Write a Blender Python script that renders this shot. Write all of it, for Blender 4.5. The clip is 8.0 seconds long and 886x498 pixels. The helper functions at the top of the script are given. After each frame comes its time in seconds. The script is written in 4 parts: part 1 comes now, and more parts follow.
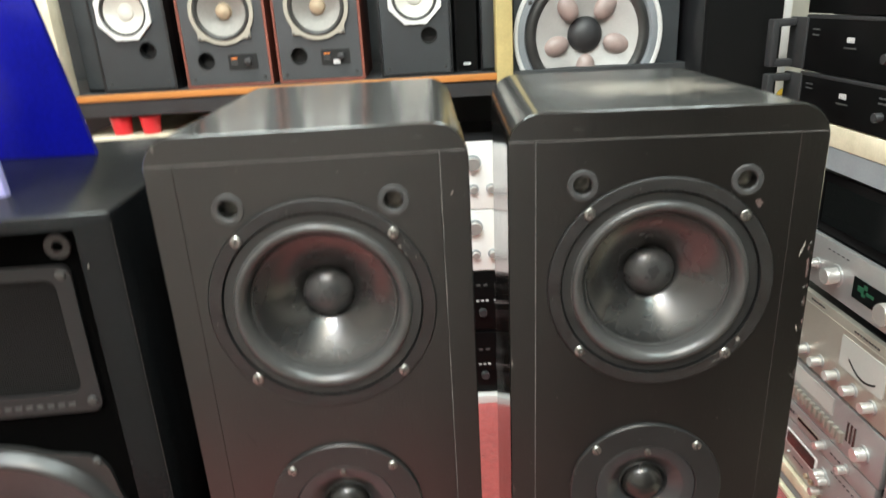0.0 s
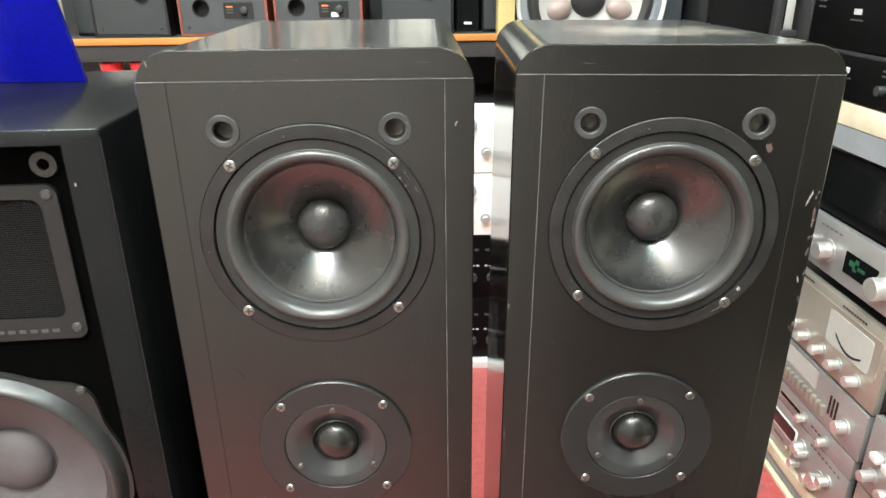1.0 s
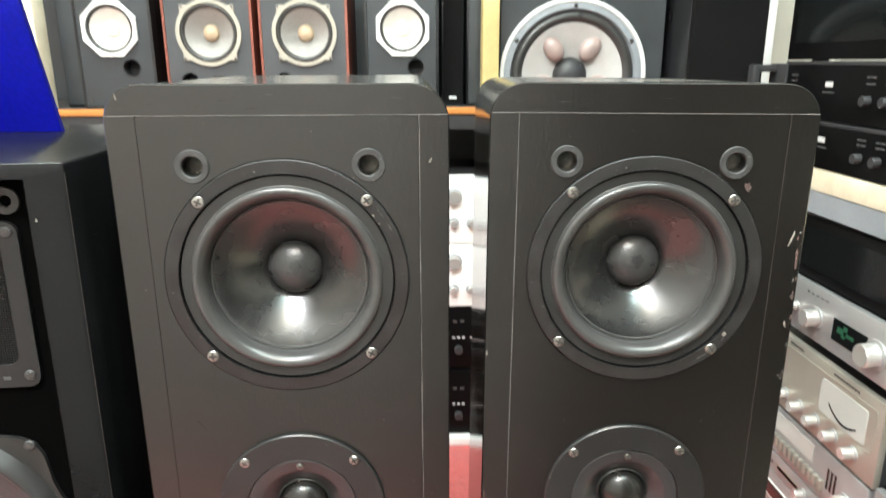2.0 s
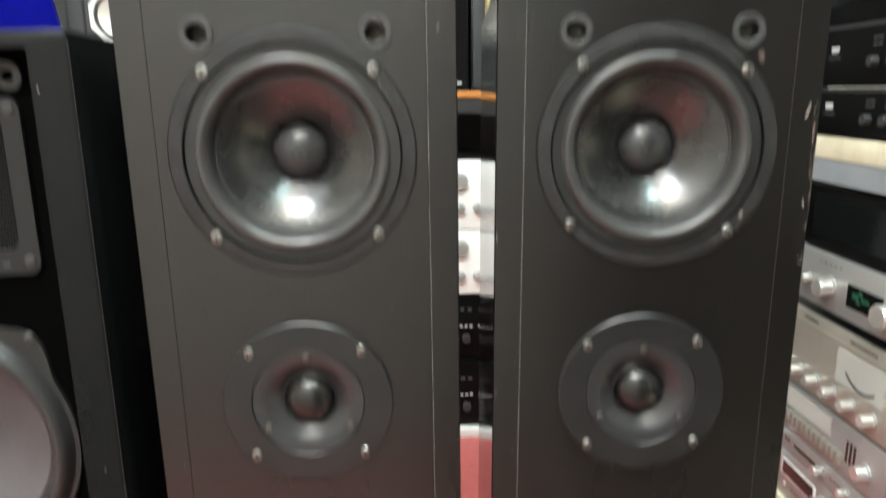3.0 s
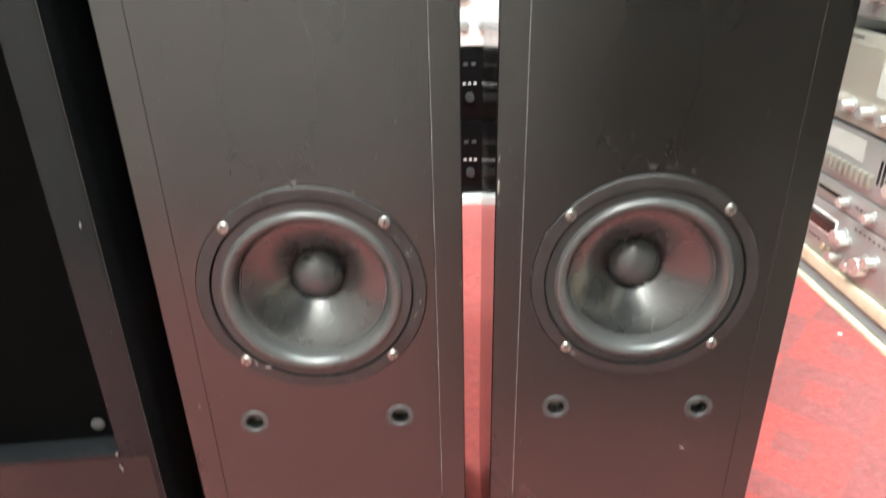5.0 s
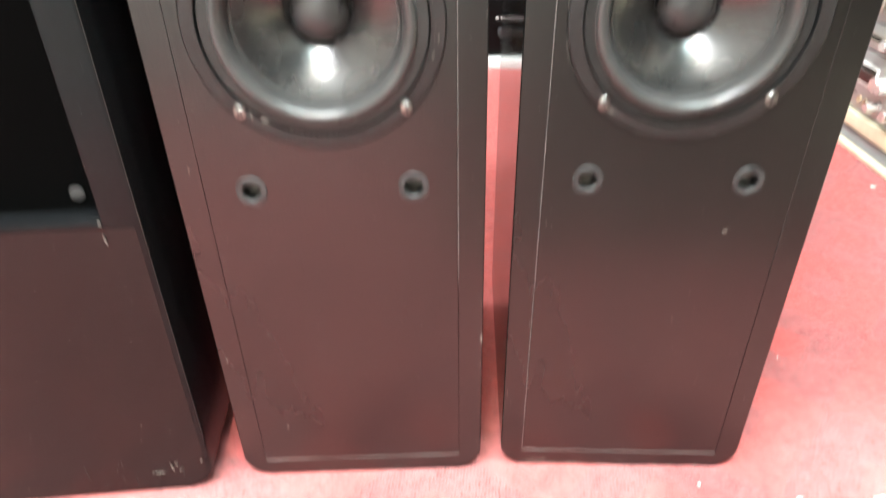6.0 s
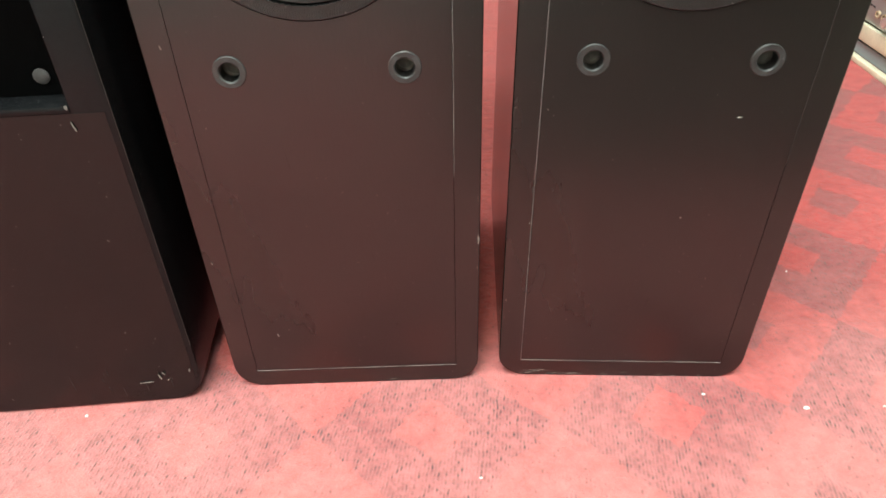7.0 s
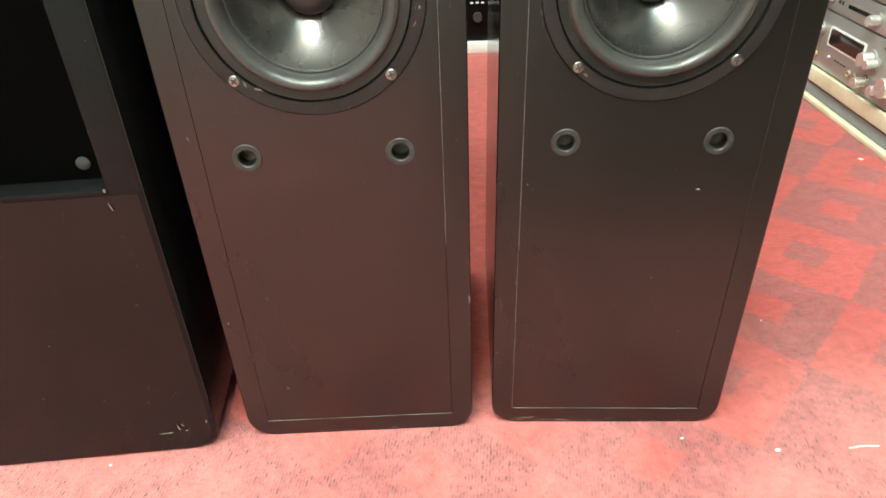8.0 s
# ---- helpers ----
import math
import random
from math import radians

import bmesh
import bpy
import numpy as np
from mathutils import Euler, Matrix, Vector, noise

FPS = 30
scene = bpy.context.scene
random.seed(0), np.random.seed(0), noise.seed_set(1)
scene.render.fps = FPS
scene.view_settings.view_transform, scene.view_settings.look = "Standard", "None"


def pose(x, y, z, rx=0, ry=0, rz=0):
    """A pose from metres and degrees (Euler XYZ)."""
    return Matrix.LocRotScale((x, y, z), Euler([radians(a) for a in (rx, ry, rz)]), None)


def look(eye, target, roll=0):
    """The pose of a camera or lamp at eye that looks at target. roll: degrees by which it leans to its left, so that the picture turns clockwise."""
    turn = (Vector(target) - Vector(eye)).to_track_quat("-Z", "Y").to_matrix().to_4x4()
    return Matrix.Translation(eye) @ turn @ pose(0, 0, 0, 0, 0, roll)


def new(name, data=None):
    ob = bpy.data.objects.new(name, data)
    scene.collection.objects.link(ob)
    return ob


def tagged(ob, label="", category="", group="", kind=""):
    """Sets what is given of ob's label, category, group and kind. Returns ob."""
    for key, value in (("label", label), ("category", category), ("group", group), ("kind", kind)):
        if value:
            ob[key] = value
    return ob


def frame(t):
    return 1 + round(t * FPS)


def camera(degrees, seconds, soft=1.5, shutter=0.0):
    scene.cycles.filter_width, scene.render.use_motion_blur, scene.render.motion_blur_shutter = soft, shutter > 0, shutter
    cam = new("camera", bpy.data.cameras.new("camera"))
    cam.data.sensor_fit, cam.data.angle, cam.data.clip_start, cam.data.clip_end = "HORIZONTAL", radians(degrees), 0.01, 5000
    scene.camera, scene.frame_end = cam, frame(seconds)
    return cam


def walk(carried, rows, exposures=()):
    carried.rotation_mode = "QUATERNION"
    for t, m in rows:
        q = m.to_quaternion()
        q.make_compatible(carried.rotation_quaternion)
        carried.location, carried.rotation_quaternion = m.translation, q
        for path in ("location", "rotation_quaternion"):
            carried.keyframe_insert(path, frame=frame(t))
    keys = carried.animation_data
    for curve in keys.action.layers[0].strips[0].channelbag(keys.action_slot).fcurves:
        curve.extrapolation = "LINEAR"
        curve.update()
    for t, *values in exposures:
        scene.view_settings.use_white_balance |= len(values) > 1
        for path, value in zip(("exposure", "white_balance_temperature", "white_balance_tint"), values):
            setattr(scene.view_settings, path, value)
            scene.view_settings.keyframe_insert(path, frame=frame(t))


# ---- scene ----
cam = camera(66.3, 8.0, 1.5, 0.85)
PATH = [
    (0, (0.08, -0.424, 1.003), (0.101, 1.454, 0.316), -3.2),
    (0.5, (0.068, -0.432, 0.978), (0.111, 1.429, 0.247), -0.2),
    (1, (0.072, -0.422, 0.975), (0.123, 1.427, 0.215), -0.6),
    (1.5, (0.08, -0.409, 0.971), (0.127, 1.446, 0.225), -0.2),
    (1.7, (0.082, -0.411, 0.961), (0.174, 1.473, 0.298), 0.1),
    (2.8, (0.077, -0.431, 0.879), (0.143, 1.523, 0.455), -0.9),
    (3, (0.078, -0.431, 0.849), (0.15, 1.514, 0.393), -0.8),
    (3.5, (0.079, -0.421, 0.784), (0.145, 1.491, 0.201), -1.9),
    (4, (0.081, -0.403, 0.7295), (0.141, 1.48, 0.080), -0.8),
    (4.2, (0.089, -0.403, 0.708), (0.127, 1.449, -0.048), -0.4),
    (4.5, (0.082, -0.405, 0.6565), (0.157, 1.432, -0.138), -0.7),
    (4.7, (0.084, -0.406, 0.635), (0.132, 1.422, -0.173), -1.7),
    (5.8, (0.066, -0.396, 0.534), (0.108, 1.299, -0.527), -0.2),
    (6, (0.068, -0.404, 0.494), (0.096, 1.277, -0.59), -1.1),
    (6.5, (0.068, -0.399, 0.453), (0.092, 1.219, -0.723), -0.8),
    (7, (0.072, -0.402, 0.446), (0.091, 1.193, -0.76), -1.4),
    (7.5, (0.076, -0.425, 0.471), (0.081, 1.232, -0.649), -3.2),
    (8, (0.08, -0.438, 0.489), (0.092, 1.231, -0.614), -2.3),
]
EXPOSURE = [
    (0, -1.34, 6500, 10), (0.5, -1.12, 6480, 9), (1.0, -0.88, 6450, 9), (1.7, -0.75, 6450, 9), (2.8, -1.12, 6450, 9), (3.5, -1.36, 6380, 8),
    (4.5, -0.73, 6330, 8), (5.8, -0.03, 6300, 10), (6.5, -0.40, 6350, 9), (7.0, -0.95, 6450, 4), (7.5, -1.2, 6600, 2), (8.0, -0.83, 6750, -1),
]
walk(cam, [(t, look(eye, target, roll)) for t, eye, target, roll in PATH], EXPOSURE)

# ---- world and lamps ----
world = bpy.data.worlds.new("world")
scene.world = world
world.use_nodes = True
world.node_tree.nodes["Background"].inputs[0].default_value = (0.9, 0.95, 1.0, 1)
world.node_tree.nodes["Background"].inputs[1].default_value = 0.02

CEIL = 2.55
COOL, LILAC, WARM, CYAN = (0.87, 1.0, 0.97), (0.92, 0.95, 1.0), (1.0, 0.89, 0.72), (0.72, 1.0, 1.0)
LAMPS = [
    (-0.45, -1.10, 98, 0.55, 0.20, LILAC), (-0.03, -1.10, 58, 0.22, 0.20, WARM), (0.48, -0.90, 34, 0.24, 0.14, CYAN),
    (-0.42, -0.36, 64, 0.75, 0.20, COOL), (0.64, -0.36, 40, 0.50, 0.20, COOL), (-0.42, 0.74, 76, 0.9, 0.14, COOL), (-1.35, -0.72, 14, 1.2, 0.14, COOL),
]
for lx, ly, power, sx, sy, tone in LAMPS:
    data = bpy.data.lights.new("tube_light", "AREA")
    data.shape, data.size, data.size_y, data.energy, data.color = "RECTANGLE", sx, sy, power, tone
    new("tube_light", data).matrix_world = pose(lx, ly, CEIL - 0.085)


# ---- materials ----
def link(nt, a, b):
    nt.links.new(a, b)


def mat(name, base, rough=0.5, metal=0.0, var=0.15, vscale=9.0, fine=260.0, bump=0.05, dust=0.0, tint=None, coat=0.0, streak=(1, 1, 1), spec=0.5):
    """A painted or moulded surface: two scales of tone, fine relief, uneven gloss, and specks of pale dust or chips."""
    m = bpy.data.materials.new(name)
    m.use_nodes = True
    nt = m.node_tree
    b = nt.nodes["Principled BSDF"]
    N = nt.nodes.new
    tc = N("ShaderNodeTexCoord")
    mp = N("ShaderNodeMapping")
    mp.inputs["Scale"].default_value = streak
    link(nt, tc.outputs["Object"], mp.inputs[0])
    big, small = N("ShaderNodeTexNoise"), N("ShaderNodeTexNoise")
    big.inputs["Scale"].default_value, big.inputs["Detail"].default_value = vscale, 6
    small.inputs["Scale"].default_value, small.inputs["Detail"].default_value = fine, 3
    for n in (big, small):
        link(nt, mp.outputs[0], n.inputs["Vector"])
    ramp = N("ShaderNodeValToRGB")
    lo = [c * (1 - var) for c in base]
    hi = [min(1, c * (1 + var)) for c in (tint or base)]
    ramp.color_ramp.elements[0].position, ramp.color_ramp.elements[1].position = 0.3, 0.7
    ramp.color_ramp.elements[0].color, ramp.color_ramp.elements[1].color = (*lo, 1), (*hi, 1)
    link(nt, big.outputs["Fac"], ramp.inputs[0])
    col = ramp.outputs[0]
    mix = N("ShaderNodeMix")
    mix.data_type, mix.blend_type = "RGBA", "MULTIPLY"
    grain = N("ShaderNodeMapRange")
    grain.inputs["From Min"].default_value, grain.inputs["From Max"].default_value = 0.3, 0.7
    grain.inputs["To Min"].default_value, grain.inputs["To Max"].default_value = 1 - var * 0.4, 1 + var * 0.4
    link(nt, small.outputs["Fac"], grain.inputs["Value"])
    mix.inputs[0].default_value = 1
    link(nt, col, mix.inputs[6])
    link(nt, grain.outputs[0], mix.inputs[7])
    col = mix.outputs[2]
    if dust:
        sp = N("ShaderNodeTexNoise")
        sp.inputs["Scale"].default_value, sp.inputs["Detail"].default_value = 470, 2
        link(nt, tc.outputs["Object"], sp.inputs["Vector"])
        th = N("ShaderNodeMapRange")
        th.inputs["From Min"].default_value, th.inputs["From Max"].default_value = 0.790 - dust, 0.815 - dust
        link(nt, sp.outputs["Fac"], th.inputs["Value"])
        mx = N("ShaderNodeMix")
        mx.data_type = "RGBA"
        link(nt, th.outputs[0], mx.inputs[0])
        link(nt, col, mx.inputs[6])
        mx.inputs[7].default_value = (0.22, 0.21, 0.20, 1)
        col = mx.outputs[2]
    link(nt, col, b.inputs["Base Color"])
    rr = N("ShaderNodeMapRange")
    rr.inputs["To Min"].default_value, rr.inputs["To Max"].default_value = max(0.02, rough * (0.85 - var * 0.6)), min(1, rough * (1.15 + var * 0.6))
    link(nt, big.outputs["Fac"], rr.inputs["Value"])
    link(nt, rr.outputs[0], b.inputs["Roughness"])
    b.inputs["Metallic"].default_value = metal
    b.inputs["Coat Weight"].default_value = coat
    b.inputs["Specular IOR Level"].default_value = spec
    if bump:
        bp = N("ShaderNodeBump")
        bp.inputs["Strength"].default_value, bp.inputs["Distance"].default_value = bump, 0.001
        link(nt, small.outputs["Fac"], bp.inputs["Height"])
        link(nt, bp.outputs[0], b.inputs["Normal"])
    return m


def dusty(m, amount, color=(0.17, 0.17, 0.16)):
    """A film of dust on faces that look up."""
    nt = m.node_tree
    b = nt.nodes["Principled BSDF"]
    N = nt.nodes.new
    old = b.inputs["Base Color"].links[0].from_socket
    geo, sep, ns, mr, mul, mx = N("ShaderNodeNewGeometry"), N("ShaderNodeSeparateXYZ"), N("ShaderNodeTexNoise"), N("ShaderNodeMapRange"), N("ShaderNodeMath"), N("ShaderNodeMix")
    tc = N("ShaderNodeTexCoord")
    link(nt, geo.outputs["True Normal"], sep.inputs[0])
    link(nt, tc.outputs["Object"], ns.inputs["Vector"])
    ns.inputs["Scale"].default_value, ns.inputs["Detail"].default_value, ns.inputs["Roughness"].default_value = 22, 8, 0.65
    mr.inputs["From Min"].default_value, mr.inputs["From Max"].default_value = 0.25, 0.75
    mr.inputs["To Min"].default_value, mr.inputs["To Max"].default_value = amount * 0.4, amount
    link(nt, ns.outputs["Fac"], mr.inputs["Value"])
    up = N("ShaderNodeMapRange")
    up.inputs["From Min"].default_value, up.inputs["From Max"].default_value = 0.5, 1.0
    link(nt, sep.outputs[2], up.inputs["Value"])
    mul.operation = "MULTIPLY"
    link(nt, mr.outputs[0], mul.inputs[0])
    link(nt, up.outputs[0], mul.inputs[1])
    mx.data_type = "RGBA"
    link(nt, mul.outputs[0], mx.inputs[0])
    link(nt, old, mx.inputs[6])
    mx.inputs[7].default_value = (*color, 1)
    link(nt, mx.outputs[2], b.inputs["Base Color"])
    return m


def stained(m, cx, cy, rx, ry, zmin):
    """Adds a rubbed, pale patch to the top of a cabinet."""
    nt = m.node_tree
    b = nt.nodes["Principled BSDF"]
    N = nt.nodes.new
    old = b.inputs["Base Color"].links[0].from_socket
    tc, sep = N("ShaderNodeTexCoord"), N("ShaderNodeSeparateXYZ")
    link(nt, tc.outputs["Object"], sep.inputs[0])

    def calc(op, a, c):
        n = N("ShaderNodeMath")
        n.operation = op
        for s, v in zip(n.inputs, (a, c)):
            if isinstance(v, (int, float)):
                s.default_value = v
            else:
                link(nt, v, s)
        return n.outputs[0]
    dx = calc("DIVIDE", calc("SUBTRACT", sep.outputs[0], cx), rx)
    dy = calc("DIVIDE", calc("SUBTRACT", sep.outputs[1], cy), ry)
    d = calc("SQRT", calc("ADD", calc("MULTIPLY", dx, dx), calc("MULTIPLY", dy, dy)), 0)
    ns = N("ShaderNodeTexNoise")
    ns.inputs["Scale"].default_value, ns.inputs["Detail"].default_value, ns.inputs["Roughness"].default_value = 28, 8, 0.7
    link(nt, tc.outputs["Object"], ns.inputs["Vector"])
    f = calc("SUBTRACT", calc("MULTIPLY", ns.outputs["Fac"], 2.1), calc("MULTIPLY", d, 0.75))
    mr = N("ShaderNodeMapRange")
    mr.inputs["From Min"].default_value, mr.inputs["From Max"].default_value, mr.inputs["To Max"].default_value = 0.12, 0.85, 0.85
    link(nt, f, mr.inputs["Value"])
    fac = calc("MULTIPLY", mr.outputs[0], calc("GREATER_THAN", sep.outputs[2], zmin))
    mx = N("ShaderNodeMix")
    mx.data_type = "RGBA"
    link(nt, fac, mx.inputs[0])
    link(nt, old, mx.inputs[6])
    mx.inputs[7].default_value = (0.34, 0.30, 0.25, 1)
    link(nt, mx.outputs[2], b.inputs["Base Color"])
    return m


def carpet_material():
    """Red carpet with a chequer of squares, each with a small square of the other tone in it, ribbed and flecked."""
    m = bpy.data.materials.new("red_carpet")
    m.use_nodes = True
    nt = m.node_tree
    b = nt.nodes["Principled BSDF"]
    N = nt.nodes.new
    tc = N("ShaderNodeTexCoord")
    fuzz = N("ShaderNodeTexNoise")
    fuzz.inputs["Scale"].default_value, fuzz.inputs["Detail"].default_value = 90, 3
    link(nt, tc.outputs["Object"], fuzz.inputs["Vector"])

    def calc(op, a, c=0.0):
        n = N("ShaderNodeMath")
        n.operation = op
        for s, v in zip(n.inputs, (a, c)):
            if isinstance(v, (int, float)):
                s.default_value = v
            else:
                link(nt, v, s)
        return n.outputs[0]

    def dot(vec):
        n = N("ShaderNodeVectorMath")
        n.operation = "DOT_PRODUCT"
        link(nt, tc.outputs["Object"], n.inputs[0])
        n.inputs[1].default_value = vec
        return n.outputs["Value"]
    side, c, s = 0.137, math.cos(radians(47)), math.sin(radians(47))
    warp = N("ShaderNodeTexNoise")
    warp.inputs["Scale"].default_value, warp.inputs["Detail"].default_value = 11, 2
    link(nt, tc.outputs["Object"], warp.inputs["Vector"])
    wob = calc("ADD", calc("MULTIPLY", calc("SUBTRACT", fuzz.outputs["Fac"], 0.5), 0.09), calc("MULTIPLY", calc("SUBTRACT", warp.outputs["Fac"], 0.5), 0.10))
    u = calc("ADD", calc("ADD", dot((c / side, s / side, 0)), 0.455), wob)
    v = calc("ADD", calc("ADD", dot((s / side, -c / side, 0)), -0.111), wob)
    odd = calc("FLOORED_MODULO", calc("ADD", calc("FLOOR", u), calc("FLOOR", v)), 2)
    cu = calc("ABSOLUTE", calc("SUBTRACT", calc("FRACT", u), 0.5))
    cv = calc("ABSOLUTE", calc("SUBTRACT", calc("FRACT", v), 0.5))
    inner = calc("LESS_THAN", calc("MAXIMUM", cu, cv), 0.17)
    dark = calc("ABSOLUTE", calc("SUBTRACT", calc("SUBTRACT", 1.0, odd), inner))
    # the strip under and behind the speakers is nearly plain and slightly paler
    sep = N("ShaderNodeSeparateXYZ")
    link(nt, tc.outputs["Object"], sep.inputs[0])
    plain = calc("MULTIPLY", calc("LESS_THAN", calc("ABSOLUTE", sep.outputs[0]), 0.30), calc("GREATER_THAN", sep.outputs[1], 0.02))
    dark = calc("MULTIPLY", dark, calc("SUBTRACT", 1.0, calc("MULTIPLY", plain, 0.85)))
    # worn tone, and dark flecks along the ribs
    worn = N("ShaderNodeTexNoise")
    worn.inputs["Scale"].default_value, worn.inputs["Detail"].default_value = 5, 6
    link(nt, tc.outputs["Object"], worn.inputs["Vector"])
    # short dark dashes, each along one rib of the pile
    pitch, rc, rs = 0.0029, math.cos(radians(8)), math.sin(radians(8))
    across = calc("ADD", dot((rc / pitch, -rs / pitch, 0)), calc("MULTIPLY", fuzz.outputs["Fac"], 1.2))
    along = dot((rs / 0.0058, rc / 0.0058, 0))
    cell = N("ShaderNodeCombineXYZ")
    link(nt, calc("MULTIPLY", calc("FLOOR", across), 5.37), cell.inputs[0])
    link(nt, along, cell.inputs[1])
    fl = N("ShaderNodeTexNoise")
    fl.inputs["Scale"].default_value, fl.inputs["Detail"].default_value = 1.0, 1
    link(nt, cell.outputs[0], fl.inputs["Vector"])
    th = N("ShaderNodeMapRange")
    th.inputs["From Min"].default_value, th.inputs["From Max"].default_value = 0.42, 0.60
    link(nt, fl.outputs["Fac"], th.inputs["Value"])
    bare = N("ShaderNodeMapRange")
    bare.inputs["From Min"].default_value, bare.inputs["From Max"].default_value = 0.63, 0.70
    link(nt, fl.outputs["Fac"], bare.inputs["Value"])
    rib = N("ShaderNodeMapRange")
    rib.inputs["From Min"].default_value, rib.inputs["From Max"].default_value = 0.42, 0.12
    link(nt, calc("ABSOLUTE", calc("SUBTRACT", calc("FRACT", across), 0.5)), rib.inputs["Value"])
    patch = N("ShaderNodeMapRange")
    patch.inputs["From Min"].default_value, patch.inputs["From Max"].default_value = 0.35, 0.65
    patch.inputs["To Min"].default_value, patch.inputs["To Max"].default_value = 0.45, 1.0
    link(nt, warp.outputs["Fac"], patch.inputs["Value"])
    # paler towards the front: the strong light there is painted into the colour
    lit_front = N("ShaderNodeMapRange")
    lit_front.interpolation_type = "SMOOTHSTEP"
    lit_front.inputs["From Min"].default_value, lit_front.inputs["From Max"].default_value = 0.16, -0.12
    lit_front.inputs["To Min"].default_value, lit_front.inputs["To Max"].default_value = 0.0, 0.82
    link(nt, calc("ADD", sep.outputs[1], calc("MULTIPLY", calc("SUBTRACT", worn.outputs["Fac"], 0.5), 0.5)), lit_front.inputs["Value"])
    fleck = calc("MULTIPLY", rib.outputs[0], calc("ADD", calc("MULTIPLY", th.outputs[0], calc("MULTIPLY", calc("MULTIPLY", dark, calc("SUBTRACT", 0.66, calc("MULTIPLY", lit_front.outputs[0], 0.06))), patch.outputs[0])), calc("MULTIPLY", bare.outputs[0], 0.55)))
    # pile: blotches and fibre tone
    blot = N("ShaderNodeTexNoise")
    blot.inputs["Scale"].default_value, blot.inputs["Detail"].default_value, blot.inputs["Roughness"].default_value = 70, 8, 0.75
    link(nt, tc.outputs["Object"], blot.inputs["Vector"])
    pile = N("ShaderNodeMapRange")
    pile.inputs["From Min"].default_value, pile.inputs["From Max"].default_value = 0.3, 0.7
    pile.inputs["To Min"].default_value, pile.inputs["To Max"].default_value = 0.70, 1.24
    link(nt, blot.outputs["Fac"], pile.inputs["Value"])

    def mixed(f, a, e):
        n = N("ShaderNodeMix")
        n.data_type = "RGBA"
        n.clamp_factor = True
        link(nt, f, n.inputs[0])
        for k, q in ((6, a), (7, e)):
            if isinstance(q, tuple):
                n.inputs[k].default_value = (*q, 1)
            else:
                link(nt, q, n.inputs[k])
        return n.outputs[2]
    red = mixed(worn.outputs["Fac"], (0.43, 0.062, 0.060), (0.50, 0.086, 0.080))
    deep = mixed(worn.outputs["Fac"], (0.31, 0.066, 0.070), (0.38, 0.092, 0.094))
    # both tones go pale with the painted front light, slightly on the plain strip
    pale_mix = calc("MAXIMUM", lit_front.outputs[0], calc("MULTIPLY", plain, 0.12))
    red = mixed(pale_mix, red, (0.62, 0.225, 0.210))
    deep = mixed(pale_mix, deep, (0.57, 0.215, 0.205))
    col = mixed(fleck, mixed(dark, red, deep), (0.17, 0.085, 0.080))
    tone = N("ShaderNodeMix")
    tone.data_type, tone.blend_type = "RGBA", "MULTIPLY"
    tone.inputs[0].default_value = 1
    link(nt, col, tone.inputs[6])
    link(nt, pile.outputs[0], tone.inputs[7])
    link(nt, tone.outputs[2], b.inputs["Base Color"])
    b.inputs["Roughness"].default_value = 0.95
    b.inputs["Specular IOR Level"].default_value = 0.15
    b.inputs["Sheen Weight"].default_value = 0.25
    bp = N("ShaderNodeBump")
    bp.inputs["Strength"].default_value, bp.inputs["Distance"].default_value = 0.7, 0.002
    link(nt, calc("ADD", fl.outputs["Fac"], calc("MULTIPLY", blot.outputs["Fac"], 3.0)), bp.inputs["Height"])
    link(nt, bp.outputs[0], b.inputs["Normal"])
    return m


def mesh_cloth():
    """Black woven grille: fine rows of holes."""
    m = mat("black_mesh", (0.005, 0.005, 0.005), 0.6, spec=0.12)
    nt = m.node_tree
    b = nt.nodes["Principled BSDF"]
    tc, mp, ch = nt.nodes.new("ShaderNodeTexCoord"), nt.nodes.new("ShaderNodeMapping"), nt.nodes.new("ShaderNodeTexVoronoi")
    mp.inputs["Scale"].default_value = (640, 1, 640)
    ch.inputs["Scale"].default_value, ch.inputs["Randomness"].default_value = 1.0, 0.15
    link(nt, tc.outputs["Object"], mp.inputs[0])
    link(nt, mp.outputs[0], ch.inputs["Vector"])
    bp = nt.nodes.new("ShaderNodeBump")
    bp.inputs["Strength"].default_value, bp.inputs["Distance"].default_value = 1.0, 0.0015
    link(nt, ch.outputs["Distance"], bp.inputs["Height"])
    link(nt, bp.outputs[0], b.inputs["Normal"])
    return m


def glow(name, color, strength):
    m = bpy.data.materials.new(name)
    m.use_nodes = True
    b = m.node_tree.nodes["Principled BSDF"]
    b.inputs["Base Color"].default_value = (*color, 1)
    b.inputs["Emission Color"].default_value = (*color, 1)
    b.inputs["Emission Strength"].default_value = strength
    return m


VENEER = (0.0082, 0.0072, 0.0062)
M_veneer = mat("black_ash_veneer", VENEER, 0.15, var=0.4, vscale=6, fine=150, bump=0.05, dust=0.055, tint=(0.010, 0.0096, 0.0092), streak=(1, 1, 0.12))
M_veneer_rub = stained(mat("black_ash_veneer_rubbed", VENEER, 0.15, var=0.4, vscale=6, fine=150, bump=0.05, dust=0.07, tint=(0.010, 0.0096, 0.0092), streak=(1, 1, 0.12)), 0.012, 0.115, 0.062, 0.055, 0.925)
dusty(M_veneer, 0.32)
dusty(M_veneer_rub, 0.35)
M_panel = mat("black_baffle_paint", (0.0046, 0.0040, 0.0034), 0.29, var=0.2, vscale=9, fine=520, bump=0.10, dust=0.05, streak=(1, 1, 0.3), spec=0.78)
